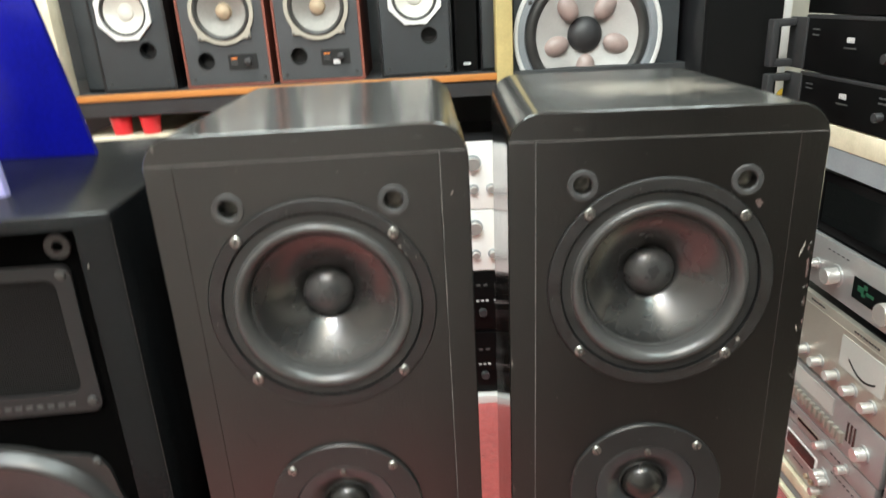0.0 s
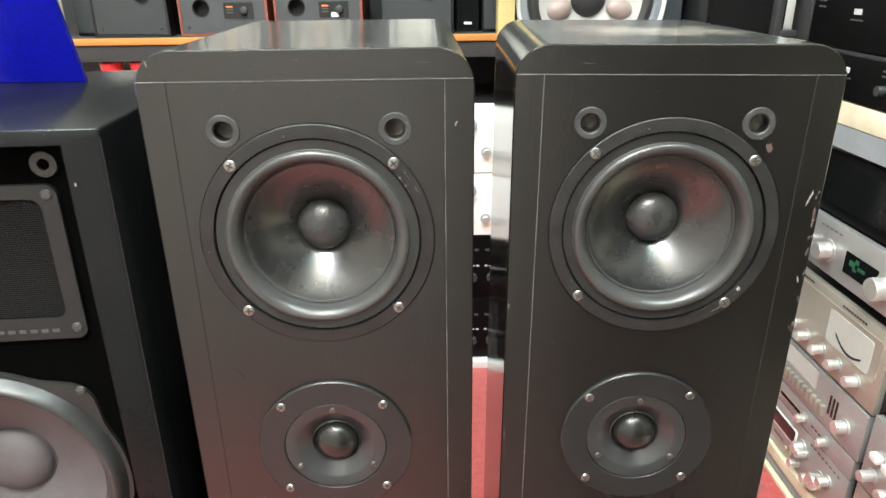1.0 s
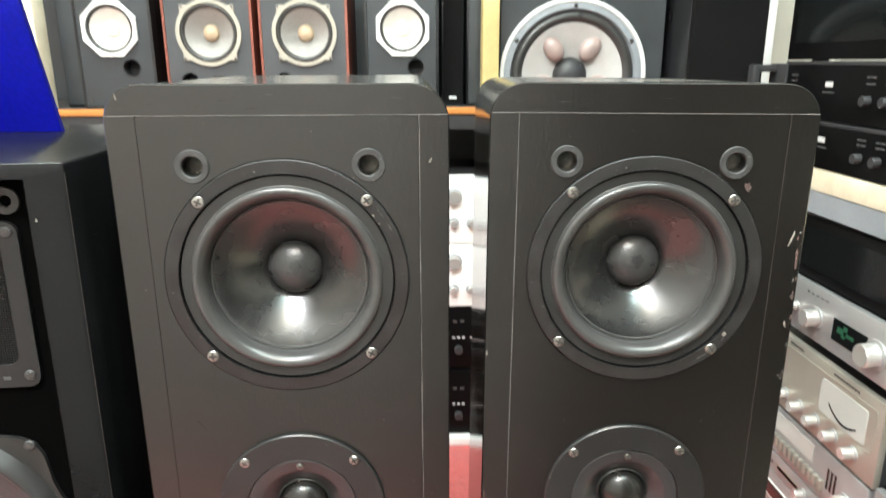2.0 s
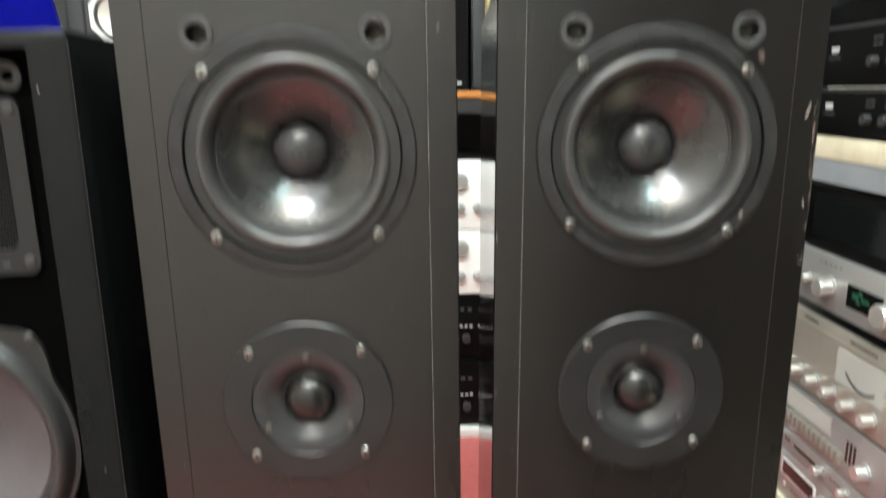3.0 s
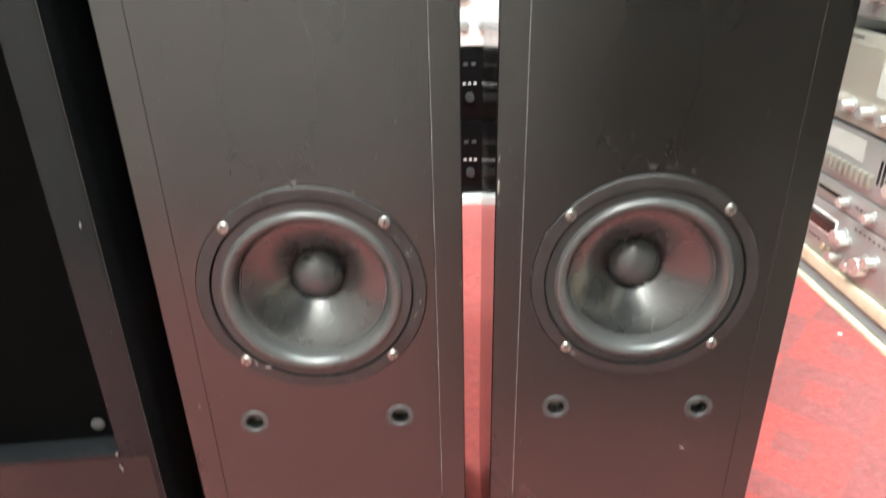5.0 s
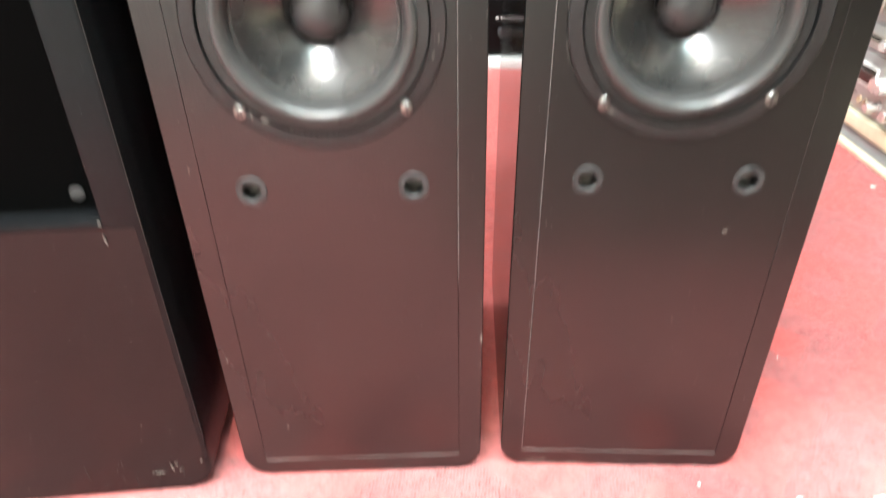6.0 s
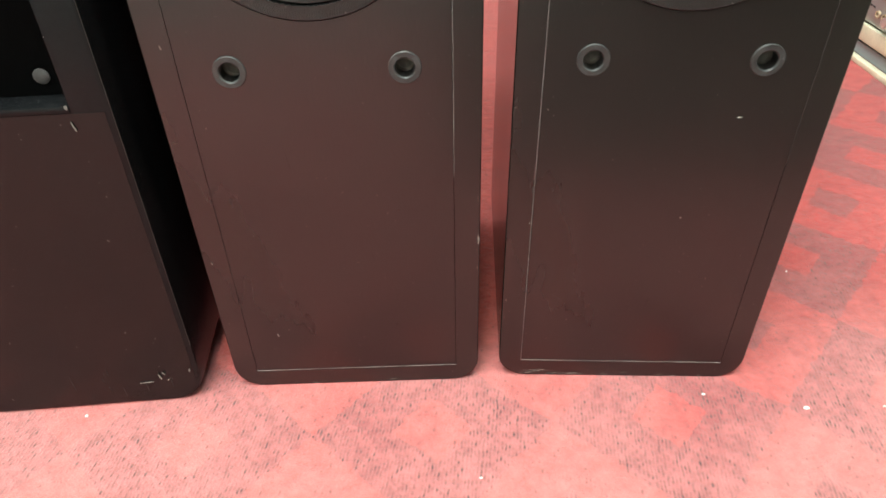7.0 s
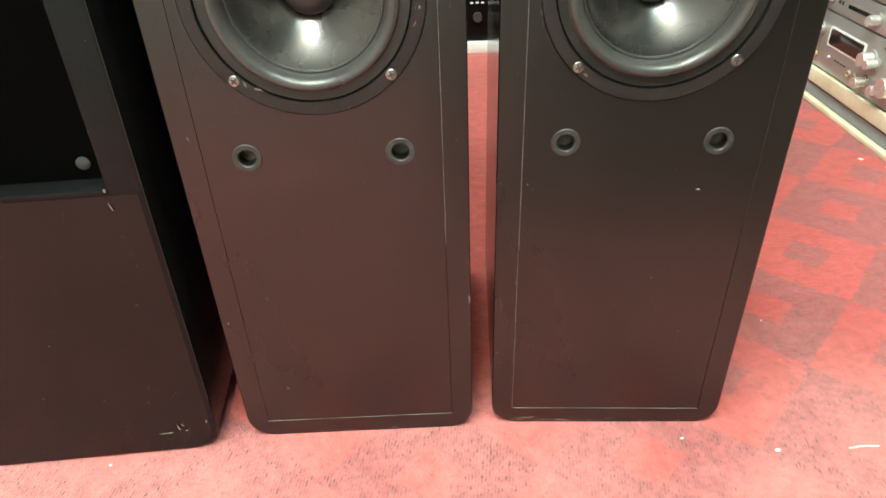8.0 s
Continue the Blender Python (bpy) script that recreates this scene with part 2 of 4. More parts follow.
M_seam = mat("worn_pale_joint", (0.06, 0.057, 0.054), 0.7, var=0.4, vscale=35, fine=300, tint=(0.16, 0.153, 0.145))
M_arris = mat("rubbed_arris", (0.02, 0.02, 0.02), 0.6, var=0.3, vscale=30, tint=(0.12, 0.11, 0.10))
M_seam_dark = mat("dark_joint", (0.020, 0.015, 0.013), 0.7, var=0.3)
M_ring = mat("grained_black_plastic", (0.009, 0.009, 0.009), 0.40, var=0.4, vscale=60, fine=1500, bump=0.55, dust=0.05)
M_basket = mat("black_basket", (0.017, 0.017, 0.0165), 0.36, var=0.2, vscale=40, fine=300, bump=0.1)
M_rubber = mat("black_rubber_roll", (0.042, 0.041, 0.040), 0.30, var=0.2, vscale=20, fine=200, bump=0.06)
M_cone = mat("glossy_black_cone", (0.013, 0.013, 0.013), 0.27, var=0.15, vscale=40, fine=300, bump=0.03, spec=0.95)
M_cap = mat("pebbled_dust_cap", (0.034, 0.034, 0.034), 0.29, var=0.2, vscale=90, fine=520, bump=0.32)
M_plate = mat("matt_black_faceplate", (0.0135, 0.0135, 0.0135), 0.33, var=0.15, vscale=30, fine=420, bump=0.10, dust=0.03)
M_hornplate = mat("satin_black_plate", (0.012, 0.012, 0.0125), 0.42, var=0.12, fine=420, bump=0.08, spec=0.35)
M_flange = mat("satin_black_flange", (0.026, 0.026, 0.027), 0.31, var=0.12, fine=420, bump=0.05)
M_dome = mat("black_silk_dome", (0.013, 0.012, 0.011), 0.26, var=0.15, vscale=40, fine=260, bump=0.04, spec=0.5)
M_hole = mat("black_void", (0.006, 0.006, 0.006), 0.7, var=0.1)
M_steel = mat("bright_screw_steel", (0.33, 0.32, 0.30), 0.34, metal=1.0, var=0.15, vscale=200, fine=900, bump=0.1)
M_screwdull = mat("dull_screw_steel", (0.22, 0.21, 0.19), 0.4, metal=1.0, var=0.2, vscale=200)
M_slot = mat("screw_slot_grime", (0.05, 0.045, 0.04), 0.7)
M_socket = mat("grey_black_socket", (0.030, 0.030, 0.030), 0.55, var=0.4, vscale=120, dust=0.05)
M_bore = mat("dusty_socket_bottom", (0.03, 0.028, 0.025), 0.8, var=0.5, vscale=140, tint=(0.10, 0.09, 0.075))
M_chip = mat("pale_chipped_edge", (0.19, 0.172, 0.150), 0.8, var=0.4, vscale=120)
M_chip_brown = mat("brown_chipped_board", (0.080, 0.052, 0.046), 0.8, var=0.4, vscale=120)
M_blackbox = mat("black_vinyl", (0.008, 0.008, 0.009), 0.30, var=0.2, vscale=6, fine=240, bump=0.06, dust=0.0)
M_cframe = mat("black_cabinet_frame", (0.0065, 0.0068, 0.0074), 0.24, var=0.25, vscale=7, fine=240, bump=0.05, dust=0.035, spec=0.18)
M_cbaffle = mat("matt_black_baffle", (0.0010, 0.0010, 0.0010), 0.85, var=0.2, spec=0.02)
M_clower = mat("black_brown_lower_panel", (0.0065, 0.006, 0.006), 0.26, var=0.25, vscale=5, fine=220, bump=0.05, dust=0.035, streak=(1, 1, 0.1), spec=0.30)
M_greycone = mat("grey_paper_cone", (0.082, 0.074, 0.078), 0.6, var=0.16, vscale=25, fine=260, bump=0.2)
M_studioroll = mat("dull_rubber_roll", (0.022, 0.021, 0.021), 0.36, var=0.2, vscale=20, fine=200, bump=0.06)
M_mesh = mesh_cloth()
M_carpet = carpet_material()
M_cream = mat("cream_painted_board", (0.70, 0.62, 0.44), 0.55, var=0.12, vscale=14, fine=200, bump=0.1, tint=(0.78, 0.72, 0.56))
M_mustard = mat("mustard_painted_post", (0.50, 0.40, 0.17), 0.55, var=0.14, vscale=14)
M_grey = mat("grey_painted_board", (0.24, 0.26, 0.28), 0.55, var=0.12, vscale=10)
M_orange = mat("orange_wood_edge", (0.48, 0.19, 0.045), 0.45, var=0.25, vscale=20, fine=150, streak=(0.1, 1, 1))
M_darkboard = mat("dark_board", (0.030, 0.032, 0.034), 0.6, var=0.2, dust=0.03)
M_wall = mat("off_white_wall", (0.66, 0.63, 0.56), 0.85, var=0.06, vscale=3)
M_southwall = mat("pale_grey_wall", (0.80, 0.79, 0.74), 0.85, var=0.06, vscale=3)
# two unseen floors, toned for what the tower fronts reflect
M_darkfloor = mat("unseen_dark_floor", (0.105, 0.068, 0.060), 0.55, var=0.25, vscale=4, fine=120, bump=0.05)
M_greyfloor = mat("unseen_grey_floor", (0.18, 0.172, 0.164), 0.5, var=0.2, vscale=5, fine=120, bump=0.05)
M_addedwall = mat("unseen_dark_wall", (0.035, 0.031, 0.028), 0.6, var=0.2, vscale=4)
M_ceil = mat("white_ceiling", (0.78, 0.77, 0.74), 0.9, var=0.05, vscale=3)
M_white = mat("white_plastic", (0.72, 0.72, 0.70), 0.5, var=0.06)
M_whitecone = mat("cream_white_cone", (0.66, 0.64, 0.58), 0.6, var=0.08, vscale=20)
M_beige = mat("beige_cast_frame", (0.38, 0.35, 0.29), 0.5, var=0.18)
M_tan = mat("tan_dust_cap", (0.52, 0.40, 0.27), 0.6, var=0.15)
M_pulp = mat("grey_pulp_cone", (0.29, 0.275, 0.255), 0.75, var=0.14, fine=160)
M_slate = mat("slate_grey_baffle", (0.050, 0.054, 0.058), 0.6, var=0.15, vscale=12)
M_darkslate = mat("dark_slate_baffle", (0.026, 0.030, 0.033), 0.55, var=0.18, vscale=12)
M_redwood = mat("red_brown_wood_side", (0.20, 0.055, 0.035), 0.45, var=0.3, vscale=15, streak=(1, 1, 0.1))
# bosses match the cone; their browner tone is shade painted in
M_shadebump = mat("shade_browned_boss", (0.34, 0.26, 0.24), 0.35, var=0.12, vscale=30)
M_palecone = mat("pale_grey_cone", (0.46, 0.445, 0.43), 0.5, var=0.08, vscale=20)
M_alu = mat("brushed_silver_fascia", (0.39, 0.39, 0.385), 0.36, metal=0.5, var=0.10, vscale=10, fine=300, streak=(1, 0.05, 1))
M_silver = mat("pale_silver_fascia", (0.86, 0.86, 0.85), 0.45, metal=0.05, var=0.06, vscale=10)
M_champ = mat("champagne_fascia", (0.41, 0.385, 0.33), 0.36, metal=0.5, var=0.10, vscale=10, fine=300, streak=(1, 0.05, 1))
M_knob = mat("polished_knob", (0.72, 0.70, 0.67), 0.26, metal=0.7, var=0.08)
M_blackgear = mat("black_fascia", (0.003, 0.003, 0.0032), 0.35, var=0.2, vscale=8, spec=0.10)
M_gearside = mat("dark_metal_case", (0.030, 0.030, 0.032), 0.5, var=0.2)
M_glass = mat("dark_display_glass", (0.006, 0.007, 0.007), 0.10, var=0.1, bump=0, spec=0.08)
M_green = glow("green_display_glow", (0.008, 0.075, 0.036), 0.05)
M_print = mat("white_print", (0.62, 0.62, 0.62), 0.6)
M_printdim = mat("dim_grey_print", (0.055, 0.055, 0.055), 0.6)
M_meter = mat("pale_meter_window", (0.46, 0.46, 0.43), 0.25, var=0.05)
M_blue = mat("deep_blue_acrylic", (0.003, 0.004, 0.19), 0.20, var=0.3, vscale=5, bump=0.0, spec=0.3)
M_lav = mat("lavender_acrylic_edge", (0.42, 0.40, 0.74), 0.3, var=0.05)
M_red = mat("red_plastic_cup", (0.75, 0.035, 0.045), 0.35, var=0.1)
M_yellow = mat("yellow_tape", (0.75, 0.48, 0.05), 0.5)
M_badge = mat("orange_badge", (0.75, 0.22, 0.04), 0.4)
M_tube = glow("lit_tube", (1.0, 0.97, 0.90), 6.0)
M_brownslot = mat("smoked_cassette_window", (0.030, 0.022, 0.020), 0.12, var=0.2, bump=0, spec=0.7)
M_handle = mat("grey_handle_metal", (0.045, 0.045, 0.047), 0.4, metal=0.3, var=0.15)


# ---- mesh helpers ----
def finish(name, bm, material, parent=None, label="", sharp=32):
    bmesh.ops.recalc_face_normals(bm, faces=bm.faces)
    me = bpy.data.meshes.new(name)
    for f in bm.faces:
        f.smooth = True
    bm.to_mesh(me)
    bm.free()
    me.set_sharp_from_angle(angle=radians(sharp))
    me.materials.append(material)
    ob = new(name, me)
    if parent:
        ob.parent = parent
    if label:
        ob["label"] = label
    return ob


def part(name, bm, material, parent, label=""):
    return finish(name, bm, material, parent, label)


def thing(name, m, label, category, group=""):
    e = new(name)
    e.matrix_world = m
    e.empty_display_size = 0.05
    return tagged(e, label, category, group)


def box(x0, x1, y0, y1, z0, z1, bevel=0.0, seg=2, bm=None):
    b2 = bmesh.new()
    bmesh.ops.create_cube(b2, size=1)
    for v in b2.verts:
        v.co = Vector((x0 + (v.co.x + 0.5) * (x1 - x0), y0 + (v.co.y + 0.5) * (y1 - y0), z0 + (v.co.z + 0.5) * (z1 - z0)))
    if bevel:
        bmesh.ops.bevel(b2, geom=b2.edges[:], offset=bevel, segments=seg, affect="EDGES", profile=0.6)
    return merge(bm, b2)


def merge(bm, b2):
    if bm is None:
        return b2
    me = bpy.data.meshes.new("tmp")
    b2.to_mesh(me)
    b2.free()
    bm.from_mesh(me)
    bpy.data.meshes.remove(me)
    return bm


def lathe(profile, cx=0.0, cz=0.0, seg=64, close=False, bm=None, axis="y"):
    """Turns (radius, depth) pairs about an axis that runs into the cabinet."""
    b2 = bmesh.new()
    rings = []
    for r, y in profile:
        if r < 1e-6:
            rings.append([b2.verts.new((cx, y, cz))])
        else:
            rings.append([b2.verts.new((cx + r * math.cos(2 * math.pi * i / seg), y, cz + r * math.sin(2 * math.pi * i / seg))) for i in range(seg)])
    for a, c in zip(rings, rings[1:]):
        for i in range(seg):
            j = (i + 1) % seg
            if len(a) == 1 and len(c) == 1:
                continue
            if len(a) == 1:
                b2.faces.new((a[0], c[i], c[j]))
            elif len(c) == 1:
                b2.faces.new((a[i], c[0], a[j]))
            else:
                b2.faces.new((a[i], c[i], c[j], a[j]))
    return merge(bm, b2)


def rr(x0, x1, z0, z1, r, n=6):
    pts = []
    for cx, cz, a0 in ((x1 - r, z1 - r, 0), (x0 + r, z1 - r, 90), (x0 + r, z0 + r, 180), (x1 - r, z0 + r, 270)):
        for i in range(n + 1):
            a = radians(a0 + 90 * i / n)
            pts.append((cx + r * math.cos(a), cz + r * math.sin(a)))
    return pts


def circle(cx, cz, r, n=48):
    return [(cx + r * math.cos(2 * math.pi * i / n), cz + r * math.sin(2 * math.pi * i / n)) for i in range(n)]


def holed(outer, holes, y, depth, bm=None, back=False):
    """A flat front with holes; the rims run back by depth."""
    b2 = bmesh.new()
    edges = []
    for loop in (outer, *holes):
        vs = [b2.verts.new((x, y, z)) for x, z in loop]
        es = [b2.edges.new((vs[i], vs[(i + 1) % len(vs)])) for i in range(len(vs))]
        edges += es
        ws = [b2.verts.new((x, y + depth, z)) for x, z in loop]
        for i in range(len(vs)):
            j = (i + 1) % len(vs)
            b2.faces.new((vs[i], vs[j], ws[j], ws[i]))
    bmesh.ops.triangle_fill(b2, use_beauty=True, use_dissolve=False, edges=edges, normal=(0, -1, 0))
    return merge(bm, b2)


def slab(loop, y0, y1, bevel=0.0, bm=None):
    """A closed plate with the outline loop, from y0 (front) to y1."""
    b2 = bmesh.new()
    a = [b2.verts.new((x, y0, z)) for x, z in loop]
    c = [b2.verts.new((x, y1, z)) for x, z in loop]
    f = b2.faces.new(a)
    b2.faces.new(list(reversed(c)))
    for i in range(len(a)):
        j = (i + 1) % len(a)
        b2.faces.new((a[i], c[i], c[j], a[j]))
    if bevel:
        bmesh.ops.bevel(b2, geom=list(f.edges), offset=bevel, segments=2, affect="EDGES", profile=0.6)
    return merge(bm, b2)


def screw(parent, x, z, y, r=0.0045, turn=20.0, name="screw"):
    """A domed cross-head screw, its head facing out of the baffle."""
    head = part(name, lathe([(r * 0.93, y + 0.001), (r * 0.93, y - 0.0003), (r * 0.80, y - 0.0010), (r * 0.45, y - 0.0013), (0, y - 0.0014)], x, z, 20), M_steel, parent, "bright steel cross-head screw")
    bm = bmesh.new()
    for k in (0, 90):
        b2 = box(-r * 0.58, r * 0.58, -0.0016, -0.0009, -r * 0.15, r * 0.15)
        bmesh.ops.rotate(b2, verts=b2.verts, cent=(0, 0, 0), matrix=Matrix.Rotation(radians(turn + k), 3, "Y"))
        bmesh.ops.translate(b2, verts=b2.verts, vec=(x, y, z))
        merge(bm, b2)
    merge_into(head, bm)
    return head


def merge_into(ob, bm):
    me = ob.data
    me.materials.append(M_slot)
    for f in bm.faces:
        f.material_index = 1
    b = bmesh.new()
    b.from_mesh(me)
    tmp = bpy.data.meshes.new("tmp")
    bm.to_mesh(tmp)
    bm.free()
    n = len(b.faces)
    b.from_mesh(tmp)
    b.faces.ensure_lookup_table()
    for f in b.faces[n:]:
        f.material_index = 1
    b.to_mesh(me)
    b.free()
    bpy.data.meshes.remove(tmp)


# ---- the room ----
def structure(name, bm, material, label):
    return tagged(finish(name, bm, material), label, kind="structure")


X0, X1, Y0, Y1 = -2.2, 1.36, -1.38, 1.62
CARPET_END, CARPET_END_R = -0.94, -0.36
# unseen floors, added so the fronts reflect dark on the right, grey on the left
structure("floor_dark_unseen", box(0.10, X1, Y0, CARPET_END_R, -0.08, -0.001), M_darkfloor, "unseen dark floor, added to darken the right tower's reflection")
structure("floor_grey_unseen", box(X0, 0.0995, Y0, CARPET_END, -0.08, -0.001), M_greyfloor, "unseen plain grey floor, added for the towers to reflect")
carpet = box(X0, 0.0995, CARPET_END, CARPET_END_R, -0.08, 0.0)
structure("floor", box(X0, X1, CARPET_END_R, Y1, -0.08, 0.0, bm=carpet), M_carpet, "red patterned carpet with chequered squares, worn and flecked, strong light painted pale at the front")
structure("ceiling", box(X0, X1, Y0, Y1, CEIL, CEIL + 0.1), M_ceil, "plain white painted shop ceiling")
structure("wall_north", box(X0 - 0.1, X1 + 0.1, Y1, Y1 + 0.1, -0.08, CEIL + 0.1), M_wall, "plain off-white wall behind the shelves")
structure("wall_south", box(X0 - 0.1, X1 + 0.1, Y0 - 0.1, Y0, -0.08, CEIL + 0.1), M_southwall, "plain pale painted wall")
# added out of view: gives the right tower something dark to reflect
structure("wall_dark_unseen", box(0.25, X1, Y0, -1.20, -0.001, 2.1), M_addedwall, "unseen dark wall piece, added to darken the right tower's reflection")
structure("wall_west", box(X0 - 0.1, X0, Y0, Y1, -0.08, CEIL + 0.1), M_wall, "plain off-white wall")
structure("wall_east", box(X1, X1 + 0.1, Y0, Y1, -0.08, CEIL + 0.1), M_wall, "plain off-white wall behind the rack")
for lx, ly, power, sx, sy, tone in LAMPS:
    lamp = thing("ceiling_light", pose(lx, ly, CEIL), "white ceiling fitting with a lit fluorescent tube", "ceiling light", "ceiling lights")
    part("housing", box(-sx / 2 - 0.03, sx / 2 + 0.03, -sy / 2, sy / 2, -0.04, 0.0, 0.006), M_white, lamp)
    for off in ((-0.055, 0.055) if sy > 0.15 else (0.0,)):
        tube = bmesh.new()
        bmesh.ops.create_cone(tube, cap_ends=True, segments=20, radius1=0.014, radius2=0.014, depth=sx - 0.04, matrix=Matrix.Translation((0, off, -0.058)) @ Matrix.Rotation(radians(90), 4, "Y"))
        part("tube", tube, M_tube, lamp, "lit fluorescent tube")


# ---- tower speakers ----
def woofer(sp, cx, cz, turn, skew=0.0):
    """A bass driver with a grained trim ring, rubber roll, glossy dished cone and pebbled cap."""
    w = part("woofer", lathe([(0.0772, 0.014), (0.0772, -0.0008), (0.0765, -0.0015), (0.0692, -0.0015), (0.0685, -0.0008), (0.0685, 0.005)], cx, cz, 96), M_ring, sp, "black driver with a grained plastic trim ring")
    teeth = [(cx + (0.0687 if i % 2 else 0.0681) * math.cos(2 * math.pi * i / 240), cz + (0.0687 if i % 2 else 0.0681) * math.sin(2 * math.pi * i / 240)) for i in range(240)]
    part("serrated_rim", holed(circle(cx, cz, 0.0691, 120), [teeth], -0.0017, 0.004), M_ring, w, "finely serrated inner rim")
    part("gap", lathe([(0.0790, 0.0016), (0.0765, 0.0016), (0.0765, 0.0085), (0.0660, 0.0085), (0.0655, 0.006)], cx, cz, 72), M_hole, w, "dark gap behind the ring")
    part("basket", lathe([(0.0675, 0.008), (0.0675, 0.0006), (0.0669, 0.0000), (0.0604, 0.0002), (0.0598, 0.004)], cx, cz, 96), M_basket, w, "black basket rim")
    roll = [(0.0560 + 0.0047 * math.cos(math.pi * i / 18), 0.0000 + 0.0062 * i / 18 - 0.0066 * math.sin(math.pi * i / 18)) for i in range(19)]
    part("surround", lathe([(0.0611, 0.0002)] + roll + [(0.0508, 0.0070), (0.0502, 0.0064), (0.0495, 0.0066), (0.0490, 0.0086)], cx, cz, 96), M_rubber, w, "black rubber roll surround")
    cone = []
    for i in range(13):
        q = i / 12
        cone.append((0.0508 - 0.0341 * q, 0.0078 + 0.0222 * (q ** 1.38)))
    part("cone", lathe(cone, cx, cz, 96), M_cone, w, "glossy black dished cone")
    cap = [(0.0184 * math.cos(a), 0.0300 - 0.0125 * math.sin(a)) for a in [radians(90 * i / 9) for i in range(9)]]
    part("dust_cap", lathe([(0.0190, 0.0312), (0.0190, 0.0295)] + cap + [(0, 0.0175)], cx, cz, 48), M_cap, w, "pebbled black dust cap")
    for k, (sx, sz) in enumerate(((-1, 1), (1, 1), (-1, -1), (1, -1))):
        a = math.atan2(sz * 0.0513, sx * 0.0517) + radians(skew)
        screw(w, cx + 0.0728 * math.cos(a), cz + 0.0728 * math.sin(a), -0.0013, 0.0042, turn + 31 * k)
    return w


def tweeter(sp, cx, cz, turn, skew=0.0):
    """A dome tweeter on a round matt plate, with a stepped inner flange."""
    t = part("tweeter", lathe([(0.0575, 0.001), (0.0575, -0.0022), (0.0566, -0.0030), (0.0386, -0.0030), (0.0382, -0.0026), (0.0380, -0.0010)], cx, cz, 96), M_plate, sp, "matt black round tweeter plate")
    horn = [(0.0285 - 0.0100 * q, -0.0014 + 0.0072 * (q ** 1.05)) for q in [i / 8 for i in range(9)]]
    part("inner_flange", lathe([(0.0379, 0.003), (0.0378, -0.0020), (0.0371, -0.0024), (0.0294, -0.0018)] + horn, cx, cz, 72), M_flange, t, "dished inner flange")
    part("dome_ring", lathe([(0.0186, 0.008), (0.0186, 0.0050), (0.0178, 0.0044), (0.0166, 0.0060), (0.0162, 0.009)], cx, cz, 48), M_basket, t)
    dome = [(0.0161 * math.cos(a), 0.0064 - 0.0112 * math.sin(a)) for a in [radians(90 * i / 12) for i in range(12)]]
    part("dome", lathe(dome + [(0, -0.0048)], cx, cz, 48), M_dome, t, "black soft dome")
    for k, (sx, sz) in enumerate(((-1, 1), (1, 1), (-1, -1), (1, -1))):
        a = math.atan2(sz, sx) + radians(skew)
        screw(t, cx + 0.0527 * math.cos(a), cz + 0.0527 * math.sin(a), -0.0030, 0.0038, turn + 23 * k)
    for k, a in enumerate((90, 212, 328)):
        screw(t, cx + 0.0328 * math.cos(radians(a)), cz + 0.0328 * math.sin(radians(a)), -0.0022, 0.0027, turn + 40 * k).data.materials[0] = M_screwdull
    return t


def socket(sp, x, z, r=0.0105, y=0.0, hole=0.0062):
    s = part("grille_socket", lathe([(r, y + 0.001), (r, y - 0.0006), (r * 0.95, y - 0.0012), (hole * 1.12, y - 0.0012), (hole, y - 0.0004), (hole, y + 0.012)], x, z, 32), M_socket, sp, "round grey-black grille socket")
    part("bore", lathe([(hole * 0.98, y + 0.0090), (hole * 0.8, y + 0.0104), (hole * 0.3, y + 0.0108), (0, y + 0.0108)], x, z, 20), M_bore, s, "dusty bottom of the socket")


W, H, D, SEAM = 0.2065, 0.9325, 0.256, 0.0185


def chip(sp, name, x, z, w, h, tilt, material, y=-0.0004):
    """A small ragged scrape or chip on the front."""
    rng = random.Random(int((x * 7919 + z * 104729) * 1000))
    n = 11
    w, h = w * 0.8, h * 0.8
    loop = [(w * (0.45 + 0.55 * rng.random()) * math.cos(2 * math.pi * i / n), h * (0.45 + 0.55 * rng.random()) * math.sin(2 * math.pi * i / n)) for i in range(n)]
    c, s = math.cos(radians(tilt)), math.sin(radians(tilt))
    part(name, slab([(x + a * c - b * s, z + a * s + b * c) for a, b in loop], y, y + 0.0006), material, sp)


